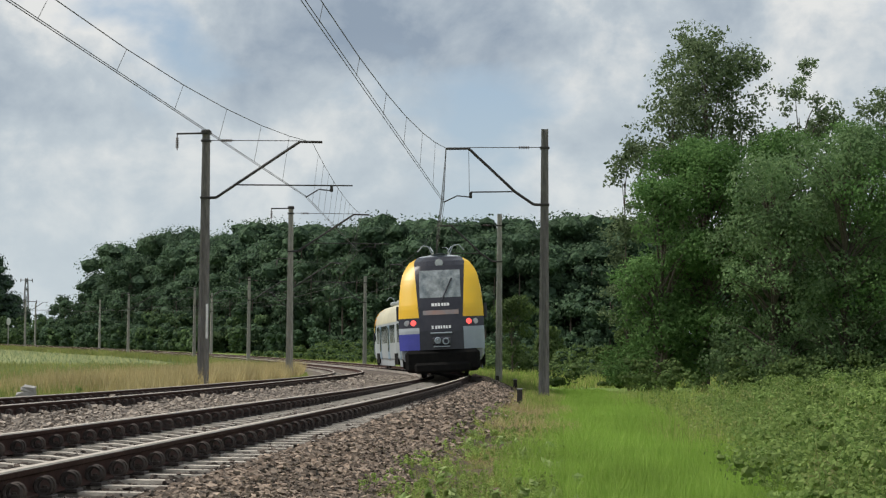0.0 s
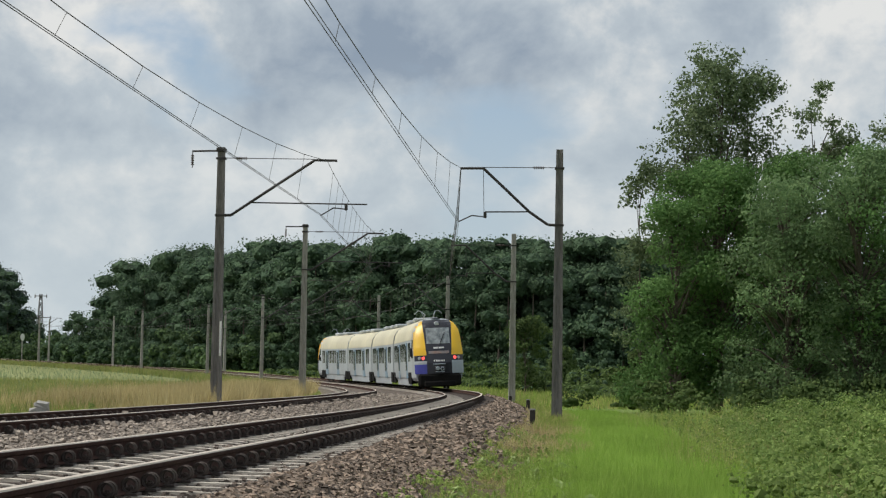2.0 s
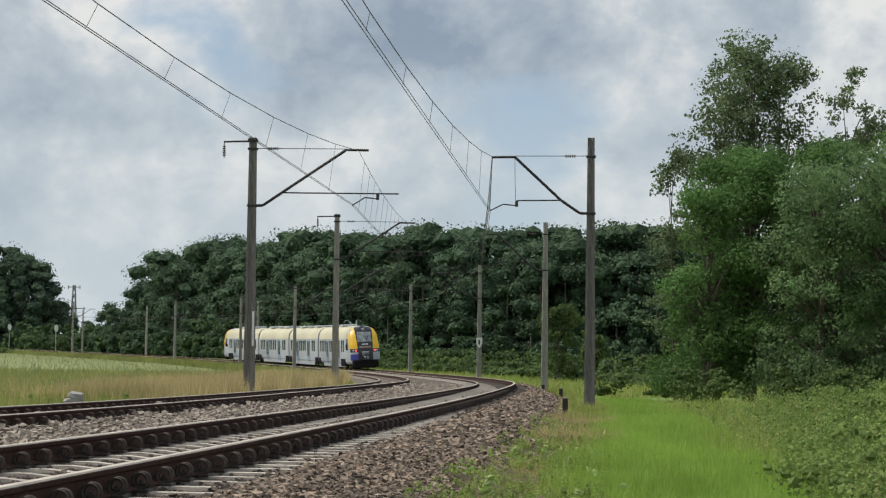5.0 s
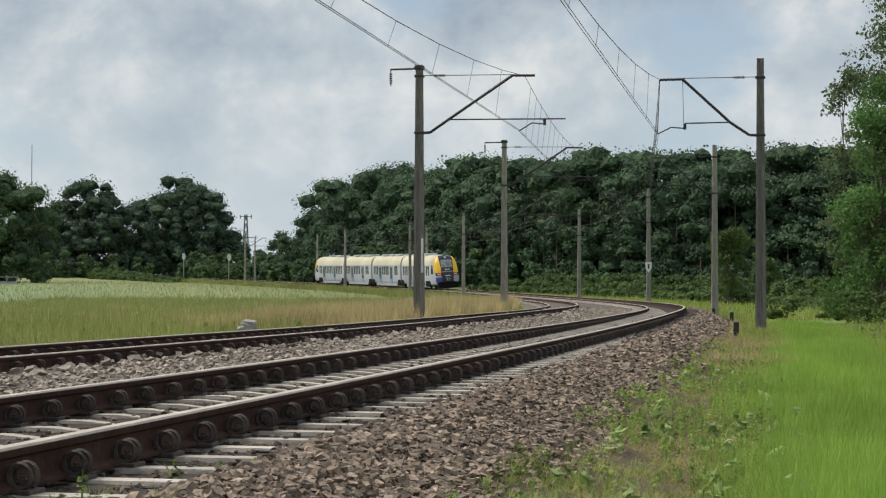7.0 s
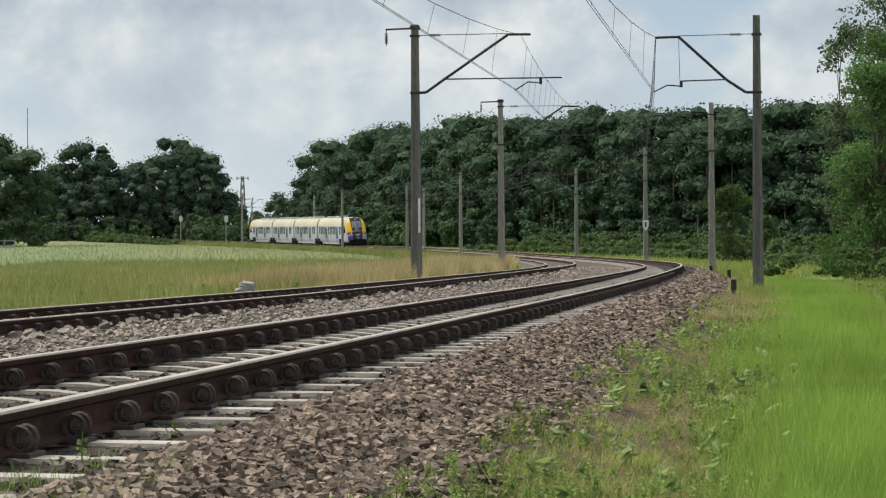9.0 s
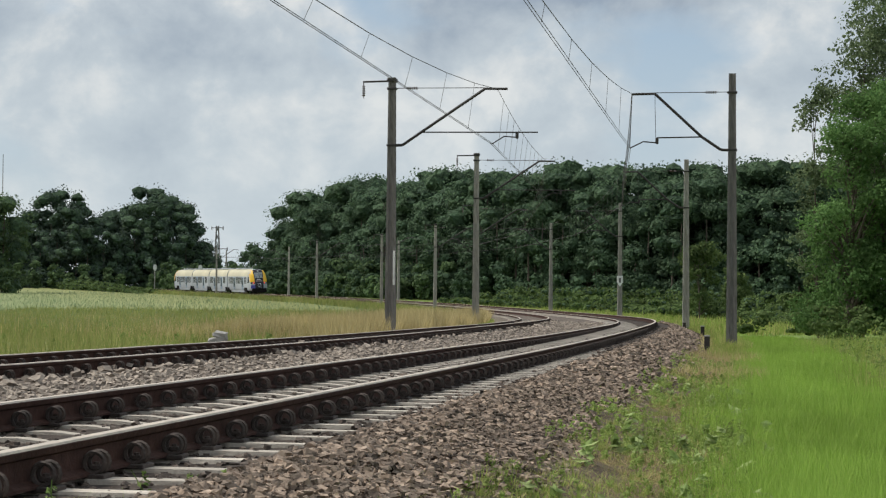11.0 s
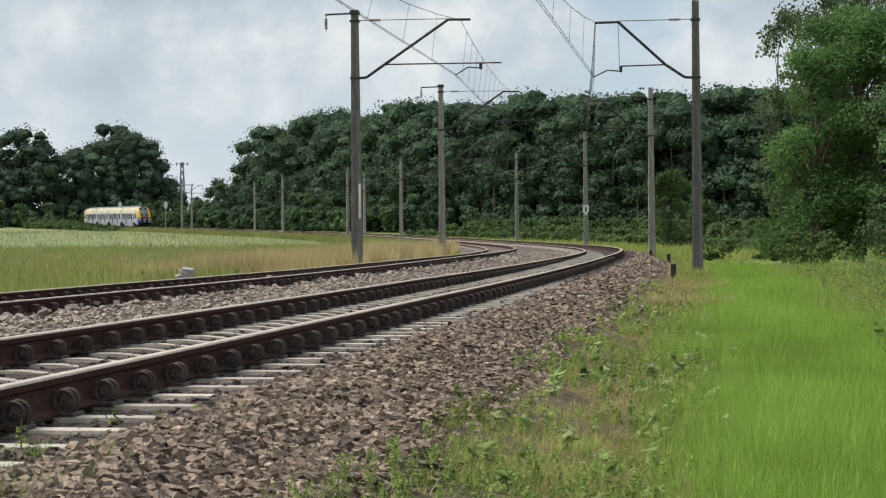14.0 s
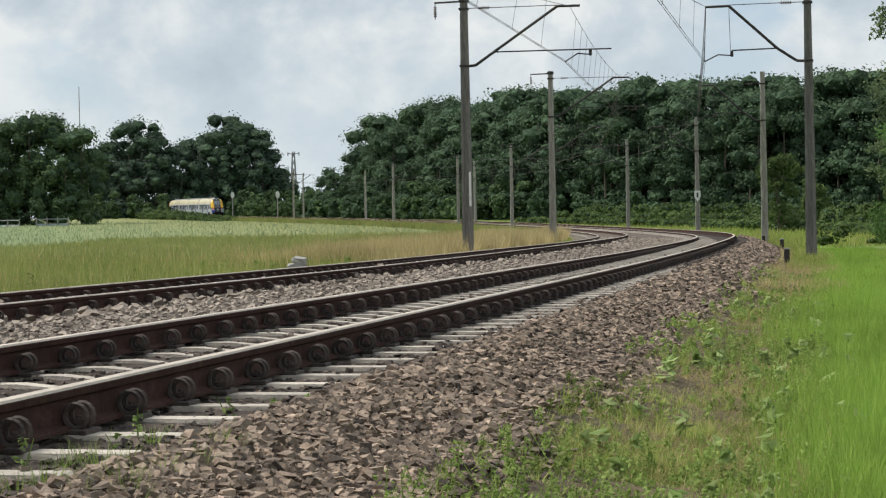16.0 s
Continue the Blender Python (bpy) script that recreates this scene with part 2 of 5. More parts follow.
def leaf_material(name, dark, light, trans=0.35, rough=0.75, ramp_mid=None, patch=0.25, swing=0.3, relief=0.0):
    """Leaves: each island its own green, some light coming through."""
    mat = bpy.data.materials.new(name)
    mat.use_nodes = True
    nt = mat.node_tree
    n, l = nt.nodes, nt.links
    b = n["Principled BSDF"]
    b.inputs["Roughness"].default_value = rough
    b.inputs["Specular IOR Level"].default_value = 0.12
    rnd = n.new("ShaderNodeNewGeometry")
    ramp = n.new("ShaderNodeValToRGB")
    ramp.color_ramp.elements[0].color, ramp.color_ramp.elements[1].color = (*dark, 1), (*light, 1)
    if ramp_mid:
        e = ramp.color_ramp.elements.new(0.55)
        e.color = (*ramp_mid, 1)
    l.new(rnd.outputs["Random Per Island"], ramp.inputs[0])
    co = n.new("ShaderNodeTexCoord")
    ns = n.new("ShaderNodeTexNoise")
    ns.inputs["Scale"].default_value, ns.inputs["Detail"].default_value = patch, 2.0
    l.new(co.outputs["Object"], ns.inputs["Vector"])
    mr = n.new("ShaderNodeMapRange")
    mr.inputs["From Min"].default_value, mr.inputs["From Max"].default_value = 0.3, 0.7
    mr.inputs["To Min"].default_value, mr.inputs["To Max"].default_value = 1 - swing, 1 + swing
    l.new(ns.outputs[0], mr.inputs[0])
    hsv = n.new("ShaderNodeHueSaturation")
    l.new(ramp.outputs[0], hsv.inputs["Color"])
    l.new(mr.outputs[0], hsv.inputs["Value"])
    l.new(hsv.outputs[0], b.inputs["Base Color"])
    tr = n.new("ShaderNodeBsdfTranslucent")
    l.new(hsv.outputs[0], tr.inputs[0])
    if relief:  # close-set leaves read as a rough surface
        fine = n.new("ShaderNodeTexNoise")
        fine.inputs["Scale"].default_value, fine.inputs["Detail"].default_value = 1.6, 4.0
        l.new(co.outputs["Object"], fine.inputs["Vector"])
        bp = n.new("ShaderNodeBump")
        bp.inputs["Strength"].default_value, bp.inputs["Distance"].default_value = 1.0, relief
        l.new(fine.outputs[0], bp.inputs["Height"])
        l.new(bp.outputs[0], b.inputs["Normal"])
        l.new(bp.outputs[0], tr.inputs["Normal"])
    mx = n.new("ShaderNodeMixShader")
    mx.inputs[0].default_value = trans
    l.new(b.outputs[0], mx.inputs[1])
    l.new(tr.outputs[0], mx.inputs[2])
    l.new(mx.outputs[0], n["Material Output"].inputs[0])
    return mat


M_RUST = material("rail_steel_rusty", (0.038, 0.019, 0.015), 0.85, 0.0, (0.068, 0.035, 0.027), 14, 0.3, 60, spec=0.15)
M_SHINE = material("rail_head_worn", (0.60, 0.52, 0.43), 0.5, 0.1, (0.46, 0.39, 0.32), 20, 0.1, 80)
M_CLIP = material("fastening_iron", (0.036, 0.027, 0.023), 0.8, 0.0, (0.07, 0.052, 0.043), 30, 0.3, 90, random_value=0.25)
M_SLEEPER = material("sleeper_concrete", (0.54, 0.49, 0.42), 0.9, 0, (0.38, 0.335, 0.285), 9, 0.4, 60, random_value=0.18)
M_STONE = material("ballast_stone", (0.128, 0.092, 0.068), 0.9, 0, (0.285, 0.22, 0.168), 20, 0.5, 60, random_value=0.7, island=True)
# Bed stones carry the shade of the hollow gaps as a darker colour.
M_STONE_BED = material("ballast_stone_gap_shade", (0.055, 0.042, 0.034), 0.9, 0, (0.125, 0.097, 0.078), 20, 0.5, 60, random_value=0.6, island=True)
M_STONE_ONE = material("ballast_stone_single", (0.17, 0.122, 0.086), 0.9, 0, (0.29, 0.225, 0.17), 20, 0.3, 60, random_value=0.45)
M_STONE_PALE = material("ballast_stone_pale", (0.215, 0.178, 0.148), 0.9, 0, (0.34, 0.29, 0.238), 20, 0.3, 60, random_value=0.35, island=True)
M_MAST = material("mast_concrete", (0.175, 0.165, 0.155), 0.9, 0, (0.105, 0.098, 0.093), 3.5, 0.5, 30, stretch=(4, 4, 0.7), random_value=0.12)
M_MAST_PALE = material("mast_concrete_pale", (0.34, 0.33, 0.29), 0.9, 0, (0.22, 0.21, 0.185), 3.5, 0.5, 30, stretch=(4, 4, 0.7), random_value=0.15)
M_STEEL = material("painted_steel_dark", (0.028, 0.026, 0.026), 0.6, 0.3, (0.045, 0.04, 0.036), 18)
M_INSUL = material("insulator_brown", (0.055, 0.035, 0.03), 0.3, 0, (0.08, 0.05, 0.04), 25)
M_WIRE = material("wire_copper_dark", (0.06, 0.06, 0.06), 0.6, 0.3, (0.09, 0.085, 0.08), 30)
M_BARK = material("bark", (0.07, 0.055, 0.04), 0.9, 0, (0.12, 0.10, 0.08), 9, 0.7, 25, stretch=(3, 3, 0.6))
# Extra blue in the forest green stands for the haze before it.
M_LEAF_FOREST = leaf_material("forest_leaves_haze", (0.054, 0.094, 0.056), (0.09, 0.142, 0.075), 0.28, patch=0.13, swing=0.42)
# Darker green for the added crown cores: inner shade put into colour.
M_CROWN_CORE = leaf_material("crown_core_dark", (0.05, 0.085, 0.052), (0.078, 0.125, 0.068), 0.15, patch=0.5, swing=0.5, relief=0.9)
M_LEAF_TREE = leaf_material("roadside_leaves", (0.082, 0.168, 0.052), (0.160, 0.272, 0.090), 0.46, patch=0.4, swing=0.32)
M_LEAF_WILLOW = leaf_material("willow_leaves", (0.12, 0.20, 0.088), (0.20, 0.29, 0.132), 0.46, patch=0.4, swing=0.4)
M_LEAF_POPLAR = leaf_material("poplar_leaves", (0.085, 0.125, 0.06), (0.20, 0.255, 0.135), 0.42)
M_LEAF_SHRUB = leaf_material("shrub_leaves", (0.065, 0.108, 0.036), (0.125, 0.175, 0.06), 0.38)
M_LEAF_EDGE = leaf_material("field_edge_leaves", (0.056, 0.096, 0.043), (0.10, 0.152, 0.062), 0.28, patch=0.15, swing=0.4)
# Distance haze is put into these leaves as a bluish tint.
M_LEAF_FAR = leaf_material("far_wood_leaves_haze", (0.050, 0.076, 0.060), (0.078, 0.112, 0.082), 0.22)
M_GRASS = leaf_material("mown_grass_bright", (0.20, 0.33, 0.052), (0.335, 0.47, 0.105), 0.4, patch=0.7, swing=0.2)
M_GRASS_ROUGH = leaf_material("rough_grass", (0.20, 0.28, 0.06), (0.46, 0.40, 0.18), 0.4, patch=1.6, swing=0.4, ramp_mid=(0.29, 0.38, 0.09))
M_GRASS_DRY = leaf_material("dry_grass", (0.37, 0.30, 0.135), (0.56, 0.475, 0.26), 0.4)
M_WEED_BRIGHT = leaf_material("verge_weed_leaves", (0.17, 0.26, 0.06), (0.36, 0.45, 0.14), 0.42, patch=0.9, swing=0.35)
M_STRAW = leaf_material("old_straw", (0.22, 0.175, 0.085), (0.46, 0.385, 0.20), 0.3, patch=1.2, swing=0.35)
M_WEED = leaf_material("weed_leaves", (0.115, 0.185, 0.048), (0.25, 0.33, 0.105), 0.42, patch=0.9, swing=0.3)
M_FIELD = leaf_material("field_grass", (0.165, 0.22, 0.062), (0.38, 0.34, 0.15), 0.4, ramp_mid=(0.255, 0.295, 0.088))


def ground_material():
    """One sheet: bare stony bed along the rails, soil and turf beside it, a pale crop over the field."""
    mat = bpy.data.materials.new("ground")
    mat.use_nodes = True
    nt = mat.node_tree
    n, l = nt.nodes, nt.links
    b = n["Principled BSDF"]
    b.inputs["Roughness"].default_value = 0.95
    b.inputs["Specular IOR Level"].default_value = 0.2
    ac = n.new("ShaderNodeAttribute")
    ac.attribute_name = "across"
    co = n.new("ShaderNodeTexCoord")
    ns = n.new("ShaderNodeTexNoise")
    ns.inputs["Scale"].default_value, ns.inputs["Detail"].default_value = 0.9, 6.0
    l.new(co.outputs["Object"], ns.inputs["Vector"])
    wob = n.new("ShaderNodeMath")
    wob.operation = "MULTIPLY_ADD"
    wob.inputs[1].default_value, wob.inputs[2].default_value = 1.4, -0.7
    l.new(ns.outputs[0], wob.inputs[0])
    add = n.new("ShaderNodeMath")
    l.new(ac.outputs["Fac"], add.inputs[0])
    l.new(wob.outputs[0], add.inputs[1])
    mr = n.new("ShaderNodeMapRange")
    mr.inputs["From Min"].default_value, mr.inputs["From Max"].default_value = -60, 60
    l.new(add.outputs[0], mr.inputs[0])
    ramp = n.new("ShaderNodeValToRGB")
    # The bed under the rails is darkened to paint in the gaps' shade.
    stops = [(-60, (0.20, 0.25, 0.12)), (-30, (0.24, 0.26, 0.11)), (-9.0, (0.19, 0.20, 0.07)), (-8.0, (0.17, 0.16, 0.08)), (-7.3, (0.13, 0.108, 0.09)), (-2.2, (0.12, 0.098, 0.082)), (-1.6, (0.055, 0.044, 0.037)),
             (0.7, (0.055, 0.044, 0.037)), (1.5, (0.08, 0.062, 0.048)), (2.5, (0.135, 0.10, 0.058)), (3.3, (0.18, 0.27, 0.05)), (6.5, (0.15, 0.22, 0.05)), (60, (0.08, 0.12, 0.03))]
    while len(ramp.color_ramp.elements) < len(stops):
        ramp.color_ramp.elements.new(0.5)
    for e, (u, c) in zip(ramp.color_ramp.elements, stops):
        e.position, e.color = (u + 60) / 120, (*c, 1)
    l.new(mr.outputs[0], ramp.inputs[0])
    n2 = n.new("ShaderNodeTexNoise")
    n2.inputs["Scale"].default_value, n2.inputs["Detail"].default_value = 9.0, 8.0
    l.new(co.outputs["Object"], n2.inputs["Vector"])
    m2 = n.new("ShaderNodeMapRange")
    m2.inputs["From Min"].default_value, m2.inputs["From Max"].default_value = 0.3, 0.7
    m2.inputs["To Min"].default_value, m2.inputs["To Max"].default_value = 0.6, 1.35
    l.new(n2.outputs[0], m2.inputs[0])
    hsv = n.new("ShaderNodeHueSaturation")
    l.new(ramp.outputs[0], hsv.inputs["Color"])
    l.new(m2.outputs[0], hsv.inputs["Value"])
    l.new(hsv.outputs[0], b.inputs["Base Color"])
    bp = n.new("ShaderNodeBump")
    bp.inputs["Strength"].default_value, bp.inputs["Distance"].default_value = 0.7, 0.05
    l.new(n2.outputs[0], bp.inputs["Height"])
    l.new(bp.outputs[0], b.inputs["Normal"])
    return mat


M_GROUND = ground_material()

# ---- ground ----
SIDE = Vector((-0.982, -0.19, 0.0))


def build_ground():
    sv = np.concatenate([np.arange(-60, 0, 6), np.arange(0, 70, 0.75), np.arange(70, 200, 2), np.arange(200, 720, 8)])
    uv = np.array([-4000, -1500, -700, -400, -250, -170, -120, -90, -60, -45, -34, -26, -20, -16, -13, -11, -9.6, -8.6, -8.0, -7.6, -7.3, -7.0, -6.6, -6.25, -5.5, -4.74, -4.4, -3.8, -3.1, -2.4,
                   -1.9, -1.5, -0.75, 0, 0.45, 0.75, 0.95, 1.1, 1.3, 1.6, 1.9, 2.2, 2.6, 3, 3.6, 4.2, 5, 6, 7.5, 9, 12, 16, 22, 30, 45, 60, 90, 130, 200, 300, 600, 1500, 4000.0])
    Ss, U = np.meshgrid(sv, uv, indexing="ij")
    near = np.clip(U, -60, 60)
    P = at(Ss.ravel(), near.ravel(), 0).reshape(*Ss.shape, 3)
    far = U - near
    P[..., 0] += -far * SIDE.x
    P[..., 1] += -far * SIDE.y
    z = ground_z(Ss, U)
    rough = np.random.RandomState(3).normal(0, 1, Ss.shape)
    z = z + np.where((U > 1.2) | (U < -8.2), 0.025, 0.006) * rough
    P[..., 2] += z
    # the sheet runs on to the horizon before and behind
    first, last = P[:1].copy(), P[-1:].copy()
    first[..., 0] += 0.06 * -3500
    first[..., 1] -= 3500
    last[..., 0] -= 0.39 * 3500
    last[..., 1] += 0.92 * 3500
    P = np.concatenate([first, P, last])
    ns, nu = P.shape[:2]
    i = np.arange(ns - 1)[:, None] * nu + np.arange(nu - 1)[None]
    Fq = np.stack([i, i + 1, i + nu + 1, i + nu], -1).reshape(-1, 4)
    ob = mesh_object("ground", P.reshape(-1, 3), Fq, M_GROUND, smooth=True)
    a = ob.data.attributes.new("across", "FLOAT", "POINT")
    a.data.foreach_set("value", np.tile(uv, ns).astype(np.float32))
    tagged(ob, "railway embankment, verge and open field in one sheet", "ground", kind="structure")


build_ground()

# ---- rails ----
RAIL = [(-0.065, -0.165), (0.065, -0.165), (0.065, -0.153), (0.012, -0.135), (0.009, -0.05), (0.030, -0.038), (0.036, -0.012), (0.030, -0.001), (-0.030, -0.001), (-0.036, -0.012), (-0.030, -0.038), (-0.009, -0.05), (-0.012, -0.135), (-0.065, -0.153)]
RAIL_TOP = [(-0.029, -0.004), (0.029, -0.004), (0.0345, -0.010), (0.029, 0.0), (-0.029, 0.0), (-0.0345, -0.010)]
S_RAIL = np.concatenate([np.arange(-40, 0, 4), np.arange(0, 260, 1.0), np.arange(260, 700, 4)])
tracks = []
for idx, (u0, z0) in enumerate(((0.0, 0.0), (-SECOND, SECOND_Z))):
    tr = thing("railway_track", "rusty steel rails on pale concrete sleepers in stone ballast", "railway track", group="railway tracks", kind="structure")
    tracks.append(tr)
    for du in (0.0, -GAUGE):
        V, Fq = sweep(RAIL, S_RAIL, u0 + du, z0)
        r = mesh_object("rail", V, Fq, M_RUST, tr)
        V, Fq = sweep(RAIL_TOP[2:], S_RAIL, u0 + du, z0 + 0.002)
        top = mesh_object("rail_head", V, Fq, M_SHINE, r)
        top["label"] = "worn shiny running surface"


def stand(s, u, z, turn=0.0):
    """A pose on the line: x to its right, y along it."""
    p = at(s, u, z)
    h = float(np.interp(s, S, HEAD))
    return Matrix.Translation(tuple(float(v) for v in p)) @ Matrix.Rotation(-h + radians(turn), 4, "Z")


def sleeper_shape():
    """Cross-sections along a concrete sleeper, waisted in the middle: (across, half width at top, half width below, top)."""
    secs = [(-1.30, 0.055, 0.085, -0.014), (-1.27, 0.066, 0.092, 0.0), (-0.45, 0.068, 0.095, 0.004), (-0.25, 0.058, 0.085, -0.016), (0.25, 0.058, 0.085, -0.016), (0.45, 0.068, 0.095, 0.004), (1.27, 0.066, 0.092, 0.0), (1.30, 0.055, 0.085, -0.014)]
    V = []
    for x, a, b, t in secs:
        V += [(x, -b, -0.2), (x, -a, t), (x, a, t), (x, b, -0.2)]
    Fq = [(4 * i + j, 4 * i + j + 1, 4 * i + j + 5, 4 * i + j + 4) for i in range(len(secs) - 1) for j in range(3)]
    Fq += [(3, 2, 1, 0), (28, 29, 30, 31)]
    return np.array(V), np.array(Fq)


def clip_mesh():
    bm = bmesh.new()
    box(bm, 0.055, 0, -0.168, 0.17, 0.15, 0.022, 0.004)
    face = Matrix.Rotation(math.pi / 2, 4, "X")
    ring(bm, Matrix.Translation((0.080, -0.032, -0.108)) @ face, 0.047, 0.0115, 14, 5)
    ring(bm, Matrix.Translation((0.088, 0.012, -0.106)) @ face, 0.047, 0.0115, 14, 5)
    rod(bm, (0.084, -0.01, -0.165), (0.084, -0.01, -0.105), 0.015, seg=6)
    box(bm, 0.084, -0.01, -0.128, 0.045, 0.03, 0.022, 0.004)
    me = bpy.data.meshes.new("rail_clip")
    bm.to_mesh(me)
    bm.free()
    me.materials.append(M_CLIP)
    return me


def build_sleepers():
    V, Fq = sleeper_shape()
    base = mesh_object("sleeper", V, Fq, M_SLEEPER, tracks[0])
    shared, clip = base.data, clip_mesh()
    bpy.data.objects.remove(base)
    rng = random.Random(4)
    for idx, (u0, z0) in enumerate(((0.0, 0.0), (-SECOND, SECOND_Z))):
        many, faces, cv = [], [], []
        k = 0
        for s in np.arange(1.3 + 0.2 * idx, 420, 0.6):
            mid = u0 - GAUGE / 2
            drop = float(cant_at(s, u0 - GAUGE)) / 2
            lean = math.atan2(float(cant_at(s, u0 - GAUGE)), GAUGE)
            m = stand(s + rng.uniform(-0.015, 0.015), mid + rng.uniform(-0.015, 0.015), z0 - 0.178 + drop, rng.uniform(-0.7, 0.7)) @ Matrix.Rotation(-lean, 4, "Y")
            if k < 120:
                ob = new("sleeper", shared)
                ob.parent, ob.matrix_basis = tracks[idx], m
                if k < 95:
                    for du in (0.0, -GAUGE):
                        c = new("rail_clip", clip)
                        c.parent = tracks[idx]
                        c.matrix_basis = stand(s + rng.uniform(-0.02, 0.02), u0 + du, z0 + float(cant_at(s, u0 + du)), rng.uniform(-4, 4))
            else:
                R3 = np.array(m.to_3x3())
                many.append(V @ R3.T + np.array(m.translation))
                faces.append(Fq + len(V) * (k - 120))
            if 95 <= k < 260:
                for du in (0.0, -GAUGE):
                    cv.append(at(s, u0 + du + 0.07, z0 - 0.12 + float(cant_at(s, u0 + du))))
            k += 1
        ob = mesh_object("far_sleepers", np.concatenate(many), np.concatenate(faces), M_SLEEPER, tracks[idx])
        ob["kind"] = "stuff"
        cube = np.array([(x, y, z) for x in (-1, 1) for y in (-1, 1) for z in (-1, 1)]) * (0.03, 0.05, 0.05)
        cf = np.array([(0, 1, 3, 2), (4, 6, 7, 5), (0, 4, 5, 1), (2, 3, 7, 6), (0, 2, 6, 4), (1, 5, 7, 3)])
        cv = np.array(cv)
        ob = mesh_object("far_clips", (cv[:, None] + cube[None]).reshape(-1, 3), (np.arange(len(cv))[:, None, None] * 8 + cf[None]).reshape(-1, 4), M_CLIP, tracks[idx])
        ob["kind"] = "stuff"


build_sleepers()


# ---- overhead line ----
CONTACT, CARRIER = {1: 5.62, -1: 5.73}, {1: 7.34, -1: 7.46}  # heights over each track
MASTS_R = [-4, 62, 98, 140, 180, 220, 262, 330, 382]
MASTS_L = [-3, 61.5, 93, 142, 184, 224, 266, 340]
OFF_R, OFF_L = 2.6, 1.95


def mast_part(parent, height, mat):
    """A tapered reinforced-concrete post with recessed sides, lifting holes and iron bands."""
    bm = bmesh.new()
    h0, h1 = -0.9, height
    steps = 8
    rows = []
    for i in range(steps + 1):
        z = h0 + (h1 - h0) * i / steps
        k = i / steps
        a, b = 0.175 - 0.065 * k, 0.135 - 0.045 * k
        g = 0.03 - 0.012 * k
        prof = [(-a, -b), (-a * 0.45, -b), (-a * 0.35, -b + g), (a * 0.35, -b + g), (a * 0.45, -b), (a, -b), (a, b), (a * 0.45, b), (a * 0.35, b - g), (-a * 0.35, b - g), (-a * 0.45, b), (-a, b)]
        rows.append([bm.verts.new((x, y, z)) for x, y in prof])
    for r0, r1 in zip(rows, rows[1:]):
        for j in range(12):
            bm.faces.new((r0[j], r0[(j + 1) % 12], r1[(j + 1) % 12], r1[j]))
    bm.faces.new(rows[-1])
    return part("post", bm, mat, parent)


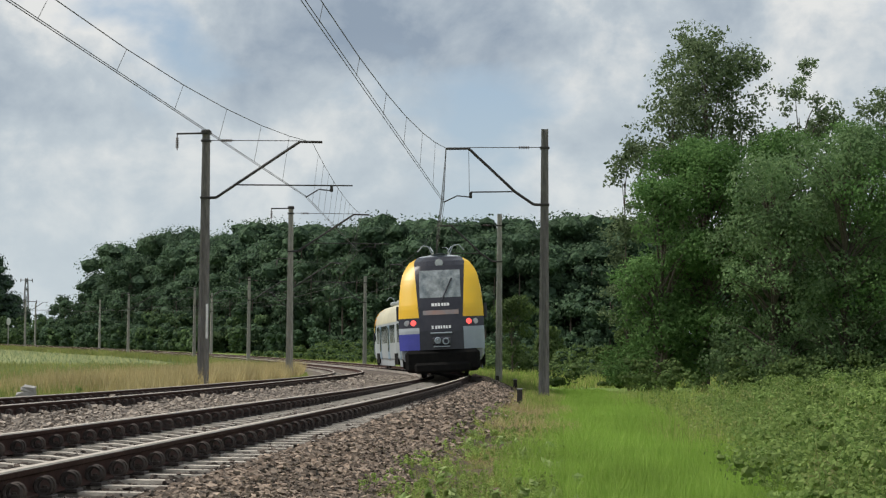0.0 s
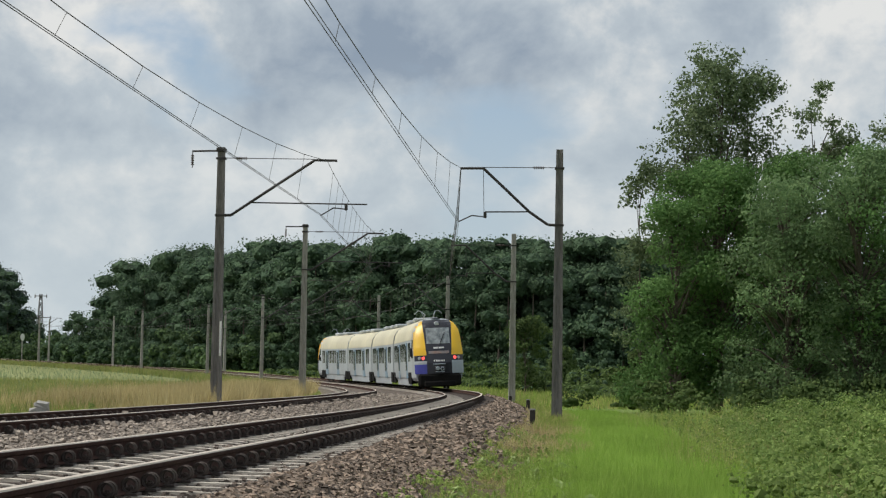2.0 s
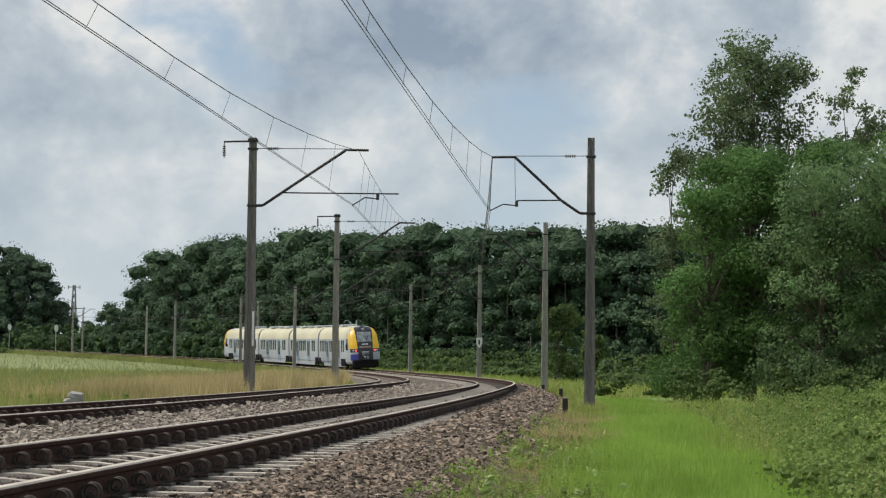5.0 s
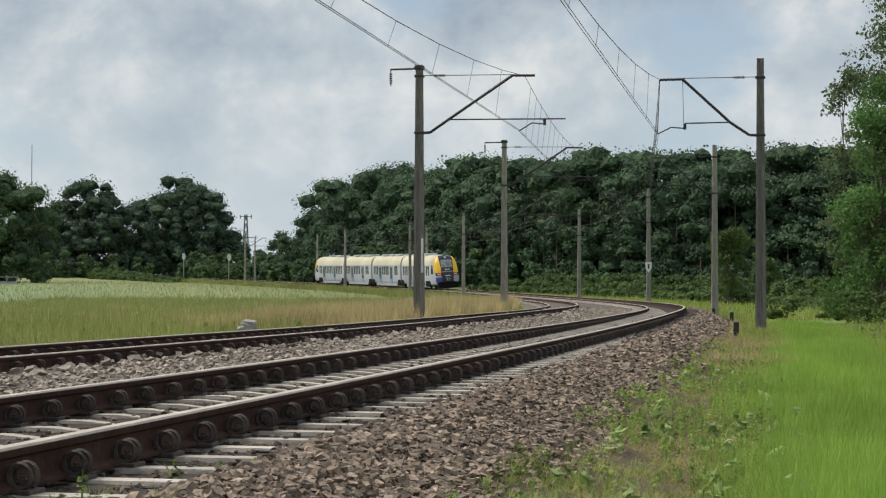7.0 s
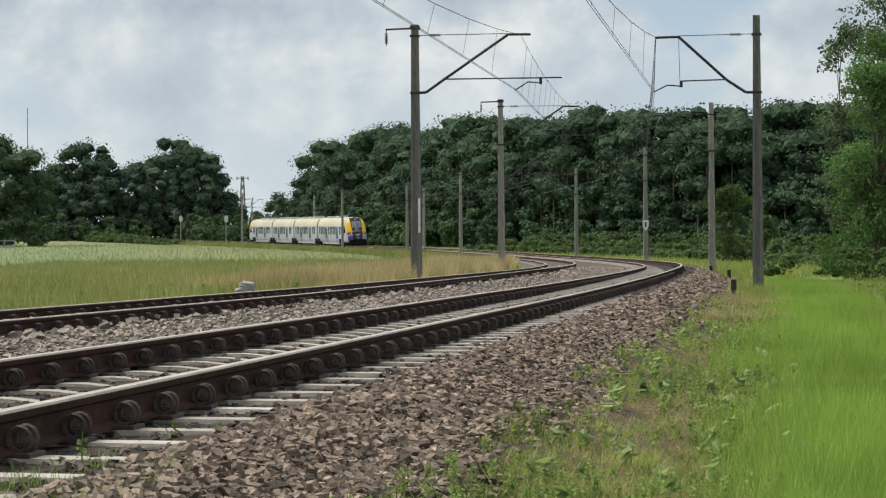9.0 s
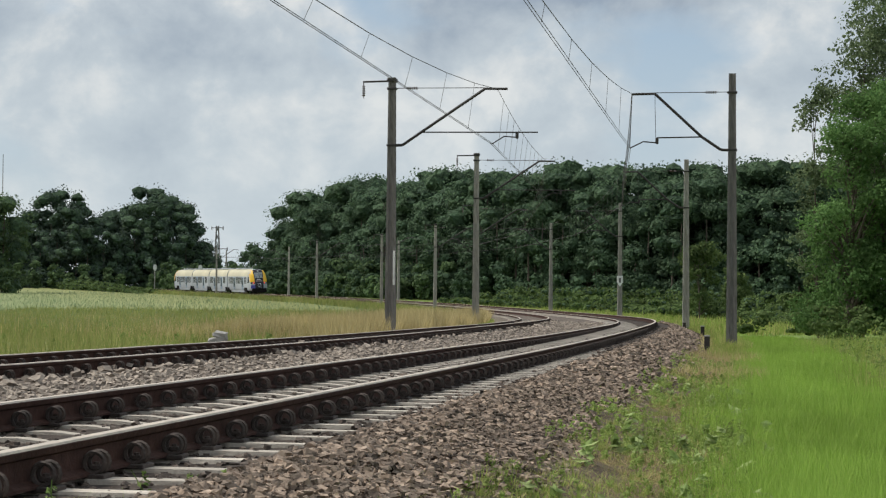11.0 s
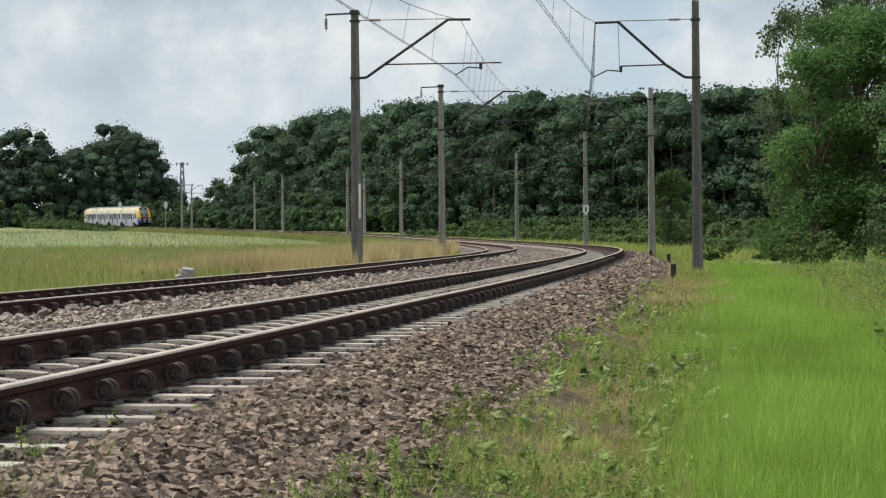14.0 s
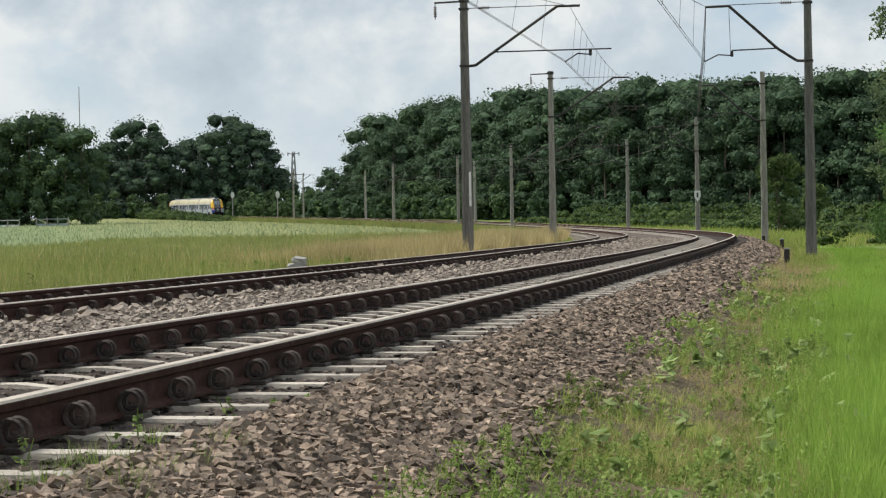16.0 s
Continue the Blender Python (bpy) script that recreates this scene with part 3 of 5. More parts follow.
def catenary_mast(s, side, back_arm, span_u):
    """side: +1 stands right of the line, -1 left. The arm reaches over the track it serves."""
    u = (OFF_R if s < 70 else 2.1) if side > 0 else -SECOND - GAUGE - OFF_L
    m = stand(s, u, 0.0)
    ob = thing("catenary_mast", "weathered concrete catenary mast with a dark steel bracket beside the railway", "catenary mast", m, "catenary masts along the railway")
    mast_part(ob, 7.95 if side > 0 else 7.86, M_MAST if s < 70 else M_MAST_PALE)
    d = -side
    zc = float(cant_at(s, -GAUGE if side > 0 else -SECOND - GAUGE)) / 2
    reach = abs((-GAUGE / 2 if side > 0 else -SECOND - GAUGE / 2) - u)  # to the track's middle
    k = 0.13 if side > 0 else 0.28  # the two sides' brackets sit at different heights
    for z in (5.40 + k, 7.22 + k):
        bm = bmesh.new()
        box(bm, 0, 0, z, 0.31, 0.24, 0.07, 0.01)
        part("clamp", bm, M_STEEL, ob)
    bm = bmesh.new()
    end = 2.43 if side > 0 else 3.0
    knee = (d * end, 0, 7.2 + k)
    rod(bm, (d * 0.12, 0, 5.40 + k), (d * 0.35, 0, 5.41 + k), 0.045)
    rod(bm, (d * 0.35, 0, 5.41 + k), (d * 0.95, 0, 5.82 + k), 0.045)
    rod(bm, (d * 0.95, 0, 5.82 + k), knee, 0.045)
    rod(bm, knee, (d * (end + 0.72), 0, 7.19 + k), 0.04)
    part("boom", bm, M_STEEL, ob)
    bm = bmesh.new()
    rod(bm, (d * 0.12, 0, 7.24 + k), (d * end, 0, 7.23 + k), 0.012)
    part("tie_rod", bm, M_STEEL, ob)
    bm = bmesh.new()
    for i in range(5):
        rod(bm, (d * (0.5 + 0.07 * i), 0, 7.235 + k), (d * (0.54 + 0.07 * i), 0, 7.235 + k), 0.045)
    part("insulator", bm, M_INSUL, ob, "brown ribbed insulator")
    bm = bmesh.new()
    tip = 2.36 if side > 0 else 4.7
    rod(bm, (d * 0.93, 0, 5.82 + k), (d * tip, 0, 5.80 + k), 0.022)
    stub = tip if side > 0 else tip - 0.67
    box(bm, d * stub, 0, 5.70 + k, 0.10, 0.05, 0.2, 0.02)
    part("steady_tube", bm, M_STEEL, ob)
    bm = bmesh.new()
    hook, wire = 3.22, CONTACT[side]
    mid = 0.5 * stub + 0.5 * hook
    rod(bm, (d * stub, 0, 5.64 + k), (d * mid, 0, 5.68 + k), 0.02)
    rod(bm, (d * mid, 0, 5.68 + k), (d * hook, 0, wire - 0.02), 0.02)
    part("registration_arm", bm, M_STEEL, ob)
    if side > 0:
        bm = bmesh.new()
        rod(bm, (d * end, 0, 7.2 + k), (d * (end - 0.03), 0, 5.8 + k), 0.008)
        rod(bm, (d * (end + 0.72), 0, 7.19 + k), (d * hook, 0, wire), 0.012)
        part("hanger", bm, M_STEEL, ob)
    if back_arm:
        bm = bmesh.new()
        rod(bm, (0, 0, 7.75), (-d * 0.95, 0, 7.73), 0.03)
        box(bm, 0, 0, 7.77, 0.3, 0.26, 0.12, 0.01)
        part("feeder_arm", bm, M_STEEL, ob)
        bm = bmesh.new()
        for i in range(5):
            rod(bm, (-d * 0.93, 0, 7.60 - 0.07 * i), (-d * 0.93, 0, 7.56 - 0.07 * i), 0.05)
        rod(bm, (-d * 0.93, 0, 7.73), (-d * 0.93, 0, 7.2), 0.015)
        part("feeder_insulator", bm, M_INSUL, ob, "hanging brown insulator")
    return ob


for s in MASTS_R:
    catenary_mast(s, 1, False, 0)
for s in MASTS_L:
    made = catenary_mast(s, -1, True, 0)
    if s == 61.5:
        plate = bmesh.new()
        box(plate, 0.13, -0.16, 1.75, 0.07, 0.03, 1.1, 0.005)
        part("white_plate", plate, material("plate_white", (0.7, 0.7, 0.68), 0.6), made, "narrow white number plate, blank")


def wire_curve(points, r, name, parent):
    cu = bpy.data.curves.new(name, "CURVE")
    cu.dimensions, cu.bevel_depth, cu.bevel_resolution = "3D", r, 1
    sp = cu.splines.new("POLY")
    sp.points.add(len(points) - 1)
    for p, q in zip(sp.points, points):
        p.co = (*[float(v) for v in q], 1)
    cu.materials.append(M_WIRE)
    me_ob = new(name, cu)
    me_ob.parent = parent
    return me_ob


def overhead(masts, side, u_off, hook, carrier_off):
    """Contact pair, carrier and droppers over one track, span by span."""
    line = thing("overhead_line", "dark copper contact wires hung from a sagging carrier cable", "overhead line", group="overhead lines")
    con_a, con_b, car = [], [], []

    def u_at(s):
        return u_off - (0.5 if side > 0 and s > 70 else 0.0)

    stops = [-45] + masts
    for a, b in zip(stops, stops[1:]):
        span = b - a
        n = 12
        for i in range(n + (b == stops[-1])):
            k = i / n
            s = a + span * k
            sag = 4 * k * (1 - k)
            # straight chords between masts
            pa, pb = at(a, u_at(a) + hook, CONTACT[side]), at(b, u_at(b) + hook, CONTACT[side])
            p = pa + (pb - pa) * k
            ca, cb = at(a, u_at(a) + carrier_off, CARRIER[side]), at(b, u_at(b) + carrier_off, CARRIER[side])
            c = ca + (cb - ca) * k
            c[2] -= sag * (1.26 * (span / 62) ** 2)
            con_a.append(p + np.array([0.03, 0, 0]))
            con_b.append(p - np.array([0.03, 0, 0]))
            car.append(c)
            if 0 < i:
                drop = bmesh.new()
                rod(drop, tuple(c), tuple(p), 0.005, seg=4)
                part("dropper", drop, M_WIRE, line)
    wire_curve(con_a, 0.0075, "contact_wire", line)
    wire_curve(con_b, 0.0075, "contact_wire", line)
    wire_curve(car, 0.009, "carrier_cable", line)


overhead(MASTS_R, 1, OFF_R, -3.22, -3.16)
overhead(MASTS_L, -1, -SECOND - GAUGE - OFF_L, 3.22, 3.4)


# ---- the departing electric train: four cars, tail towards the camera ----
M_WHITE = material("train_white", (0.41, 0.44, 0.465), 0.35, 0, (0.34, 0.37, 0.395), 2.0, spec=0.4)
M_CREAM = material("train_roof_cream", (0.59, 0.54, 0.37), 0.4, 0, (0.52, 0.475, 0.33), 2.0)
M_YELLOW = material("train_yellow", (0.68, 0.42, 0.02), 0.4, 0, (0.72, 0.42, 0.012), 2.0)
M_BLACK = material("train_black", (0.016, 0.016, 0.024), 0.22, 0, (0.024, 0.024, 0.032), 3.0, spec=0.5)
M_UNDER = material("train_underframe", (0.008, 0.008, 0.008), 0.9, 0, (0.014, 0.013, 0.012), 5.0, spec=0.1)
M_PURPLE = material("train_purple", (0.055, 0.06, 0.31), 0.3, 0, (0.045, 0.05, 0.26), 3.0)
M_GREY = material("train_grey", (0.30, 0.34, 0.38), 0.35, 0, (0.26, 0.30, 0.34), 3.0)
M_DOOR = material("train_door_blue", (0.20, 0.29, 0.38), 0.4, 0, (0.17, 0.26, 0.34), 3.0)
M_GLASS = material("train_window_dark", (0.012, 0.015, 0.02), 0.2, 0, (0.02, 0.024, 0.03), 1.0, spec=0.25)
# The glass greys paint in a pale reflection of the sky.
M_SHIELD = material("windscreen", (0.09, 0.11, 0.12), 0.08, 0, (0.30, 0.33, 0.34), 3.0, spec=0.7)
M_TEXT = material("lettering_white", (0.75, 0.75, 0.75), 0.6)
M_DISPLAY = material("display_band", (0.30, 0.18, 0.15), 0.4, 0, (0.22, 0.20, 0.20), 3.0)
M_LAMP_OFF = material("lamp_clear", (0.55, 0.57, 0.58), 0.15, 0, (0.45, 0.47, 0.48), 8.0)


def glow(name, color, power):
    mat = bpy.data.materials.new(name)
    mat.use_nodes = True
    b = mat.node_tree.nodes["Principled BSDF"]
    b.inputs["Base Color"].default_value = (*color, 1)
    b.inputs["Emission Color"].default_value = (*color, 1)
    b.inputs["Emission Strength"].default_value = power
    return mat


M_RED = glow("tail_lamp_red", (1.0, 0.10, 0.09), 1.3)
HALF_W = 1.44
SIDE_PROFILE = [(-1.30, 0.55), (-1.42, 0.75), (-1.44, 1.2), (-1.43, 2.4), (-1.38, 3.0)]
ROOF_PROFILE = [(-1.38, 3.0), (-1.27, 3.55), (-1.05, 3.92), (-0.7, 4.15), (0, 4.25), (0.7, 4.15), (1.05, 3.92), (1.27, 3.55), (1.38, 3.0)]


def half_width(z):
    return float(np.interp(z, [0.2, 0.55, 0.75, 1.2, 2.4, 3.0, 3.55, 3.92, 4.15, 4.25], [1.2, 1.30, 1.42, 1.44, 1.43, 1.38, 1.27, 1.05, 0.7, 0.05]))


def nose_x(y, z, length):
    """The rear face: raked windscreen and rounded plan."""
    lean = float(np.interp(z, [0.2, 0.9, 1.6, 2.4, 3.3, 3.9, 4.25], [0.12, 0.0, 0.02, 0.22, 0.62, 1.0, 1.5]))
    w = max(half_width(z), 0.2)
    return length / 2 - lean - 0.38 * abs(y / w) ** 3


def strip(profile, x0, x1, nx=2):
    bm = bmesh.new()
    xs = [x0 + (x1 - x0) * i / nx for i in range(nx + 1)]
    rows = [[bm.verts.new((x, y, z)) for y, z in profile] for x in xs]
    for a, b in zip(rows, rows[1:]):
        for j in range(len(profile) - 1):
            bm.faces.new((a[j], a[j + 1], b[j + 1], b[j]))
    return bm


def face_patch(y0, y1, z0, z1, length, proud=0.01, ny=6, nz=8, y0top=None, y1top=None):
    """A panel of the rear face between two heights; edges may lean."""
    bm = bmesh.new()
    rows = []
    for i in range(nz + 1):
        z = z0 + (z1 - z0) * i / nz
        k = i / nz
        a = y0 + ((y0top if y0top is not None else y0) - y0) * k
        b = y1 + ((y1top if y1top is not None else y1) - y1) * k
        w = half_width(z) - 0.004
        row = []
        for j in range(ny + 1):
            y = min(max(a + (b - a) * j / ny, -w), w)
            row.append(bm.verts.new((nose_x(y, z, length) + proud, y, z)))
        rows.append(row)
    for a, b in zip(rows, rows[1:]):
        for j in range(ny):
            bm.faces.new((a[j], a[j + 1], b[j + 1], b[j]))
    bmesh.ops.remove_doubles(bm, verts=bm.verts, dist=0.001)
    bmesh.ops.recalc_face_normals(bm, faces=bm.faces)
    back = bmesh.ops.extrude_face_region(bm, geom=list(bm.faces))
    bmesh.ops.translate(bm, vec=(-0.03, 0, 0), verts=[v for v in back["geom"] if isinstance(v, bmesh.types.BMVert)])
    bmesh.ops.recalc_face_normals(bm, faces=bm.faces)
    return bm


def body_shell(x0, x1, length, nose):
    """Closed shell of one car; a nosed car has its raked face at +x."""
    zs = [0.55, 0.75, 1.2, 1.8, 2.4, 3.0, 3.3, 3.55, 3.75, 3.92, 4.05, 4.15, 4.21, 4.25]
    prof = [(-half_width(z), z) for z in zs] + [(half_width(z), z) for z in reversed(zs)]
    bm = bmesh.new()
    rows = []
    xs = [x0, x0 + 0.15, x1 - 3.2 if nose else x1 - 0.15]
    for i, x in enumerate(xs):
        k = 0.985 if i == 0 or (i == 2 and not nose) else 1.0
        rows.append([bm.verts.new((x, y * k, z)) for y, z in prof])
    if nose:
        for k in (0.35, 0.7, 0.9, 1.0):
            row = []
            for y, z in prof:
                xe = nose_x(y, z, length)
                row.append(bm.verts.new((x1 - 3.2 + (xe - (x1 - 3.2)) * k, y * (1 - 0.05 * k ** 3), z)))
            rows.append(row)
    else:
        rows.append([bm.verts.new((x1, y * 0.985, z)) for y, z in prof])
    n = len(prof)
    for a, b in zip(rows, rows[1:]):
        for j in range(n):
            bm.faces.new((a[j], a[(j + 1) % n], b[(j + 1) % n], b[j]))
    # ends
    for row in (rows[0], rows[-1]):
        h = n // 2
        for j in range(h - 1):
            bm.faces.new((row[j], row[j + 1], row[n - 2 - j], row[n - 1 - j]))
    bmesh.ops.recalc_face_normals(bm, faces=bm.faces)
    return bm


def bogie(parent, x):
    bm = bmesh.new()
    for y in (-1.0, 1.0):
        box(bm, x, y, 0.55, 2.9, 0.12, 0.22, 0.03)
        box(bm, x, y, 0.78, 0.9, 0.16, 0.25, 0.03)
    b = part("bogie", bm, M_UNDER, parent)
    for dx in (-1.25, 1.25):
        for y in (-0.75, 0.75):
            w = bmesh.new()
            rod(w, (x + dx, y - 0.06, 0.43), (x + dx, y + 0.06, 0.43), 0.42, seg=20)
            part("wheel", w, M_UNDER, b)


def car(length, nose, label):
    ob = thing("train_car", label, "train car", group="cars of one electric train")
    x0, x1 = -length / 2 + 0.3, length / 2 - (0.0 if nose else 0.3)
    part("body", body_shell(x0, x1, length, nose), M_WHITE, ob)
    xr = x1 - 3.0 if nose else x1 - 0.1
    # roof shell a little proud of the body
    bm = strip([(y * 1.006, z + 0.006) for y, z in ROOF_PROFILE], x0 + 0.1, xr, 3)
    part("roof", bm, M_CREAM, ob, "cream yellow roof", smooth=True)
    bm = bmesh.new()
    box(bm, (x0 + xr) / 2, 0, 0.62, xr - x0 - 5.4, 2.5, 0.5, 0.05)
    part("underfloor_gear", bm, M_UNDER, ob)
    doors = [-3.2, 3.2] if not nose else [-4.0, 3.0]
    for side in (-1, 1):
        for dx in doors:
            bm = bmesh.new()
            box(bm, dx, side * 1.425, 1.78, 1.35, 0.06, 2.2, 0.015)
            dr = part("door", bm, M_DOOR, ob, "light blue sliding door")
            for k in (-0.32, 0.32):
                bm = bmesh.new()
                box(bm, dx + k, side * 1.45, 1.95, 0.42, 0.03, 1.55, 0.01)
                part("door_window", bm, M_GLASS, dr)
        x = x0 + 1.4
        while x < xr - 1.0:
            if min(abs(x - d) for d in doors) > 1.25:
                bm = bmesh.new()
                box(bm, x, side * 1.41, 2.28, 0.60, 0.06, 1.15, 0.02)
                part("window", bm, M_GLASS, ob)
            x += 1.02
    for dx, w in ((-length * 0.22, 2.6), (length * 0.05, 1.8), (length * 0.24, 2.2)):
        if nose and dx > 2.5:
            continue
        bm = bmesh.new()
        box(bm, dx, 0, 4.33, w, 1.5, 0.22, 0.06)
        part("roof_unit", bm, M_WHITE, ob)
    for side in (-1, 1):
        bm = bmesh.new()
        box(bm, (x0 + xr) / 2 + (0.6 if nose else 0), side * 1.33, 0.5, xr - x0 - 4.4, 0.06, 0.5, 0.02)
        part("side_skirt", bm, M_WHITE, ob)
        # Dark boxes, proud of the flank, stand in for the shaded bogie openings.
        ends = [x0 + 0.75] + ([x1 - 4.6] if nose else [x1 - 0.75])
        for e, w in zip(ends, (1.5, 2.6 if nose else 1.5)):
            bm = bmesh.new()
            box(bm, e, side * 1.40, 0.72, w, 0.1, 0.72, 0.03)
            part("bogie_shade_box", bm, M_UNDER, ob)
    bogie(ob, x0 + 0.1)
    if nose:
        bogie(ob, x1 - 4.6)
        L = length
        part("centre_panel", face_patch(-0.74, 0.74, 0.95, 4.12, L, 0.012, 8, 20, -0.86, 0.86), M_BLACK, ob, "black centre panel of the tail")
        for sg in (-1, 1):
            a, b = sorted((sg * 0.735, sg * 1.44))
            at_, bt_ = sorted((sg * 0.865, sg * 1.25))
            part("side_fairing", face_patch(a, b, 2.03, 4.08, L, 0.016, 6, 14, at_, bt_), M_YELLOW, ob, "bright yellow fairing")
            # the fairing wraps round onto the flank
            zs = [2.03, 2.4, 3.0, 3.4, 3.75, 3.95, 4.08]
            bm = bmesh.new()
            rows = []
            for z in zs:
                w = half_width(z) + 0.008
                xe = nose_x(w - 0.01, z, L) + 0.02
                xf = xe - float(np.interp(z, [2.03, 3.0, 4.08], [0.45, 0.9, 2.2]))
                rows.append([bm.verts.new((xe + (xf - xe) * k, sg * w * (1 - 0.05 * (1 - k) ** 3), z)) for k in (0, 0.3, 0.6, 1.0)])
            for p, q in zip(rows, rows[1:]):
                for j in range(3):
                    bm.faces.new((p[j], p[j + 1], q[j + 1], q[j]))
            part("flank_fairing", bm, M_YELLOW, ob)
            part("lamp_housing", face_patch(a, b, 1.70, 2.03, L, 0.018, 5, 2), M_BLACK, ob)
            part("lower_panel", face_patch(a, b, 0.95, 1.50 if sg < 0 else 1.70, L, 0.016, 6, 6), M_PURPLE if sg < 0 else M_GREY, ob, "purple lower panel" if sg < 0 else "grey lower panel")
            if sg < 0:
                part("white_strip", face_patch(a, b, 1.50, 1.70, L, 0.016, 6, 2), M_WHITE, ob)
            for y, mat, nm in ((0.92, M_RED, "tail_lamp"), (1.14, M_LAMP_OFF, "head_lamp")):
                bm = bmesh.new()
                xx = nose_x(sg * y, 1.86, L)
                rod(bm, (xx - 0.02, sg * y, 1.86), (xx + 0.045, sg * y, 1.86), 0.105, 0.09, seg=16)
                part(nm, bm, mat, ob, "glowing red tail lamp" if mat is M_RED else "unlit clear lamp")
            bm = bmesh.new()
            box(bm, x1 - 2.2, sg * 1.50, 2.25, 0.25, 0.12, 0.5, 0.02)
            part("camera_pod", bm, M_BLACK, ob)
            bm = bmesh.new()
            v = [bm.verts.new(c) for c in ((x1 - 3.0, sg * 1.445, 1.9), (x1 - 1.75, sg * 1.445, 1.9), (x1 - 2.1, sg * 1.40, 3.0), (x1 - 2.6, sg * 1.40, 3.0))]
            bm.faces.new(v)
            ex = bmesh.ops.extrude_face_region(bm, geom=list(bm.faces))
            bmesh.ops.translate(bm, vec=(0, -sg * 0.08, 0), verts=[q for q in ex["geom"] if isinstance(q, bmesh.types.BMVert)])
            bmesh.ops.recalc_face_normals(bm, faces=bm.faces)
            part("cab_side_window", bm, M_GLASS, ob)
        part("windscreen", face_patch(-0.69, 0.69, 2.70, 3.64, L, 0.02, 6, 8), M_SHIELD, ob, "windscreen with the pale sky reflection put into its colour")
        part("display_band", face_patch(-0.6, 0.6, 2.12, 2.27, L, 0.02, 4, 2), M_DISPLAY, ob)
        for z, h, spans in ((2.46, 0.10, ((-0.30, -0.21), (-0.19, -0.11), (-0.09, -0.01), (0.03, 0.10), (0.12, 0.19), (0.21, 0.30))), (1.70, 0.10, ((-0.32, -0.26), (-0.20, -0.13), (-0.11, -0.04), (-0.02, 0.03), (0.07, 0.13), (0.15, 0.21), (0.25, 0.32)))):
            for y0, y1 in spans:
                part("lettering_bar", face_patch(y0, y1, z - h / 2, z + h / 2, L, 0.022, 1, 1), M_TEXT, ob)
        bm = bmesh.new()
        xx = nose_x(0, 3.88, L)
        rod(bm, (xx - 0.1, 0, 3.88), (xx + 0.06, 0, 3.88), 0.15, 0.13, seg=16)
        part("top_lamp", bm, M_LAMP_OFF, ob)
        bm = bmesh.new()
        rod(bm, (nose_x(0.05, 2.6, L) + 0.05, 0.05, 2.6), (nose_x(0.4, 3.35, L) + 0.05, 0.4, 3.35), 0.024)
        part("wiper", bm, M_BLACK, ob)
        bm = bmesh.new()
        box(bm, x1 + 0.10, 0, 1.22, 0.30, 0.62, 0.28, 0.05)
        coupler = part("coupler", bm, M_BLACK, ob)
        bm = bmesh.new()
        ring(bm, Matrix.Translation((x1 + 0.27, -0.13, 1.25)) @ Matrix.Rotation(math.pi / 2, 4, "Y"), 0.085, 0.03, 14, 6)
        rod(bm, (x1 + 0.2, -0.13, 1.25), (x1 + 0.34, -0.13, 1.25), 0.065, 0.03, seg=12)
        part("coupler_cone", bm, M_GREY, coupler, "bare metal coupling cone")
        bm = bmesh.new()
        ring(bm, Matrix.Translation((x1 + 0.26, 0.14, 1.22)) @ Matrix.Rotation(math.pi / 2, 4, "Y"), 0.095, 0.022, 14, 6)
        box(bm, x1 + 0.24, 0.0, 1.05, 0.06, 0.55, 0.04, 0.01)
        part("coupler_cup", bm, M_GREY, coupler)
        bm = bmesh.new()
        box(bm, x1 + 0.08, 0, 1.50, 0.12, 0.72, 0.05, 0.015)
        part("coupler_shelf", bm, M_GREY, ob)
        bm = bmesh.new()
        box(bm, x1 - 0.45, 0, 0.58, 1.0, 2.5, 0.75, 0.12)
        box(bm, x1 - 0.1, 0, 0.35, 0.5, 1.9, 0.35, 0.08)
        part("obstacle_deflector", bm, M_UNDER, ob)
        # pantograph folded up on the roof
        px = x1 - 6.5
        for y in (-0.3, 0.3):
            bm = bmesh.new()
            rod(bm, (px - 0.9, y, 4.3), (px + 0.5, y * 0.9, 4.55), 0.025)
            part("pantograph_arm", bm, M_GREY, ob)
            bm = bmesh.new()
            rod(bm, (px + 0.5, y * 0.9, 4.55), (px - 0.3, y * 1.3, 4.78), 0.02)
            part("pantograph_arm", bm, M_GREY, ob)
        for y in (-1, 1):
            bm = bmesh.new()
            pts = [(0.28, 4.42), (0.46, 4.80), (0.66, 4.84), (0.86, 4.62)]
            for p, q in zip(pts, pts[1:]):
                rod(bm, (px - 0.3, y * p[0], p[1]), (px - 0.3, y * q[0], q[1]), 0.022)
            part("pantograph_horn", bm, M_GREY, ob)
    bm = bmesh.new()
    for k in range(4):
        box(bm, -length / 2 + 0.06 + 0.1 * k, 0, 2.15, 0.06, 2.5, 2.9, 0.02)
    part("gangway_bellows", bm, M_UNDER, ob)
    return ob


LENGTHS = [20.3, 17.2, 17.2, 20.3]
tail_car = car(LENGTHS[0], True, "yellow-nosed white train car with red tail lamps lit")
mid_car = car(LENGTHS[1], False, "white middle train car with cream yellow roof and dark windows")
mid_car_two = copy_thing(mid_car, Matrix())
lead_car = copy_thing(tail_car, Matrix())
lead_car["label"] = "leading white train car with cream yellow roof"


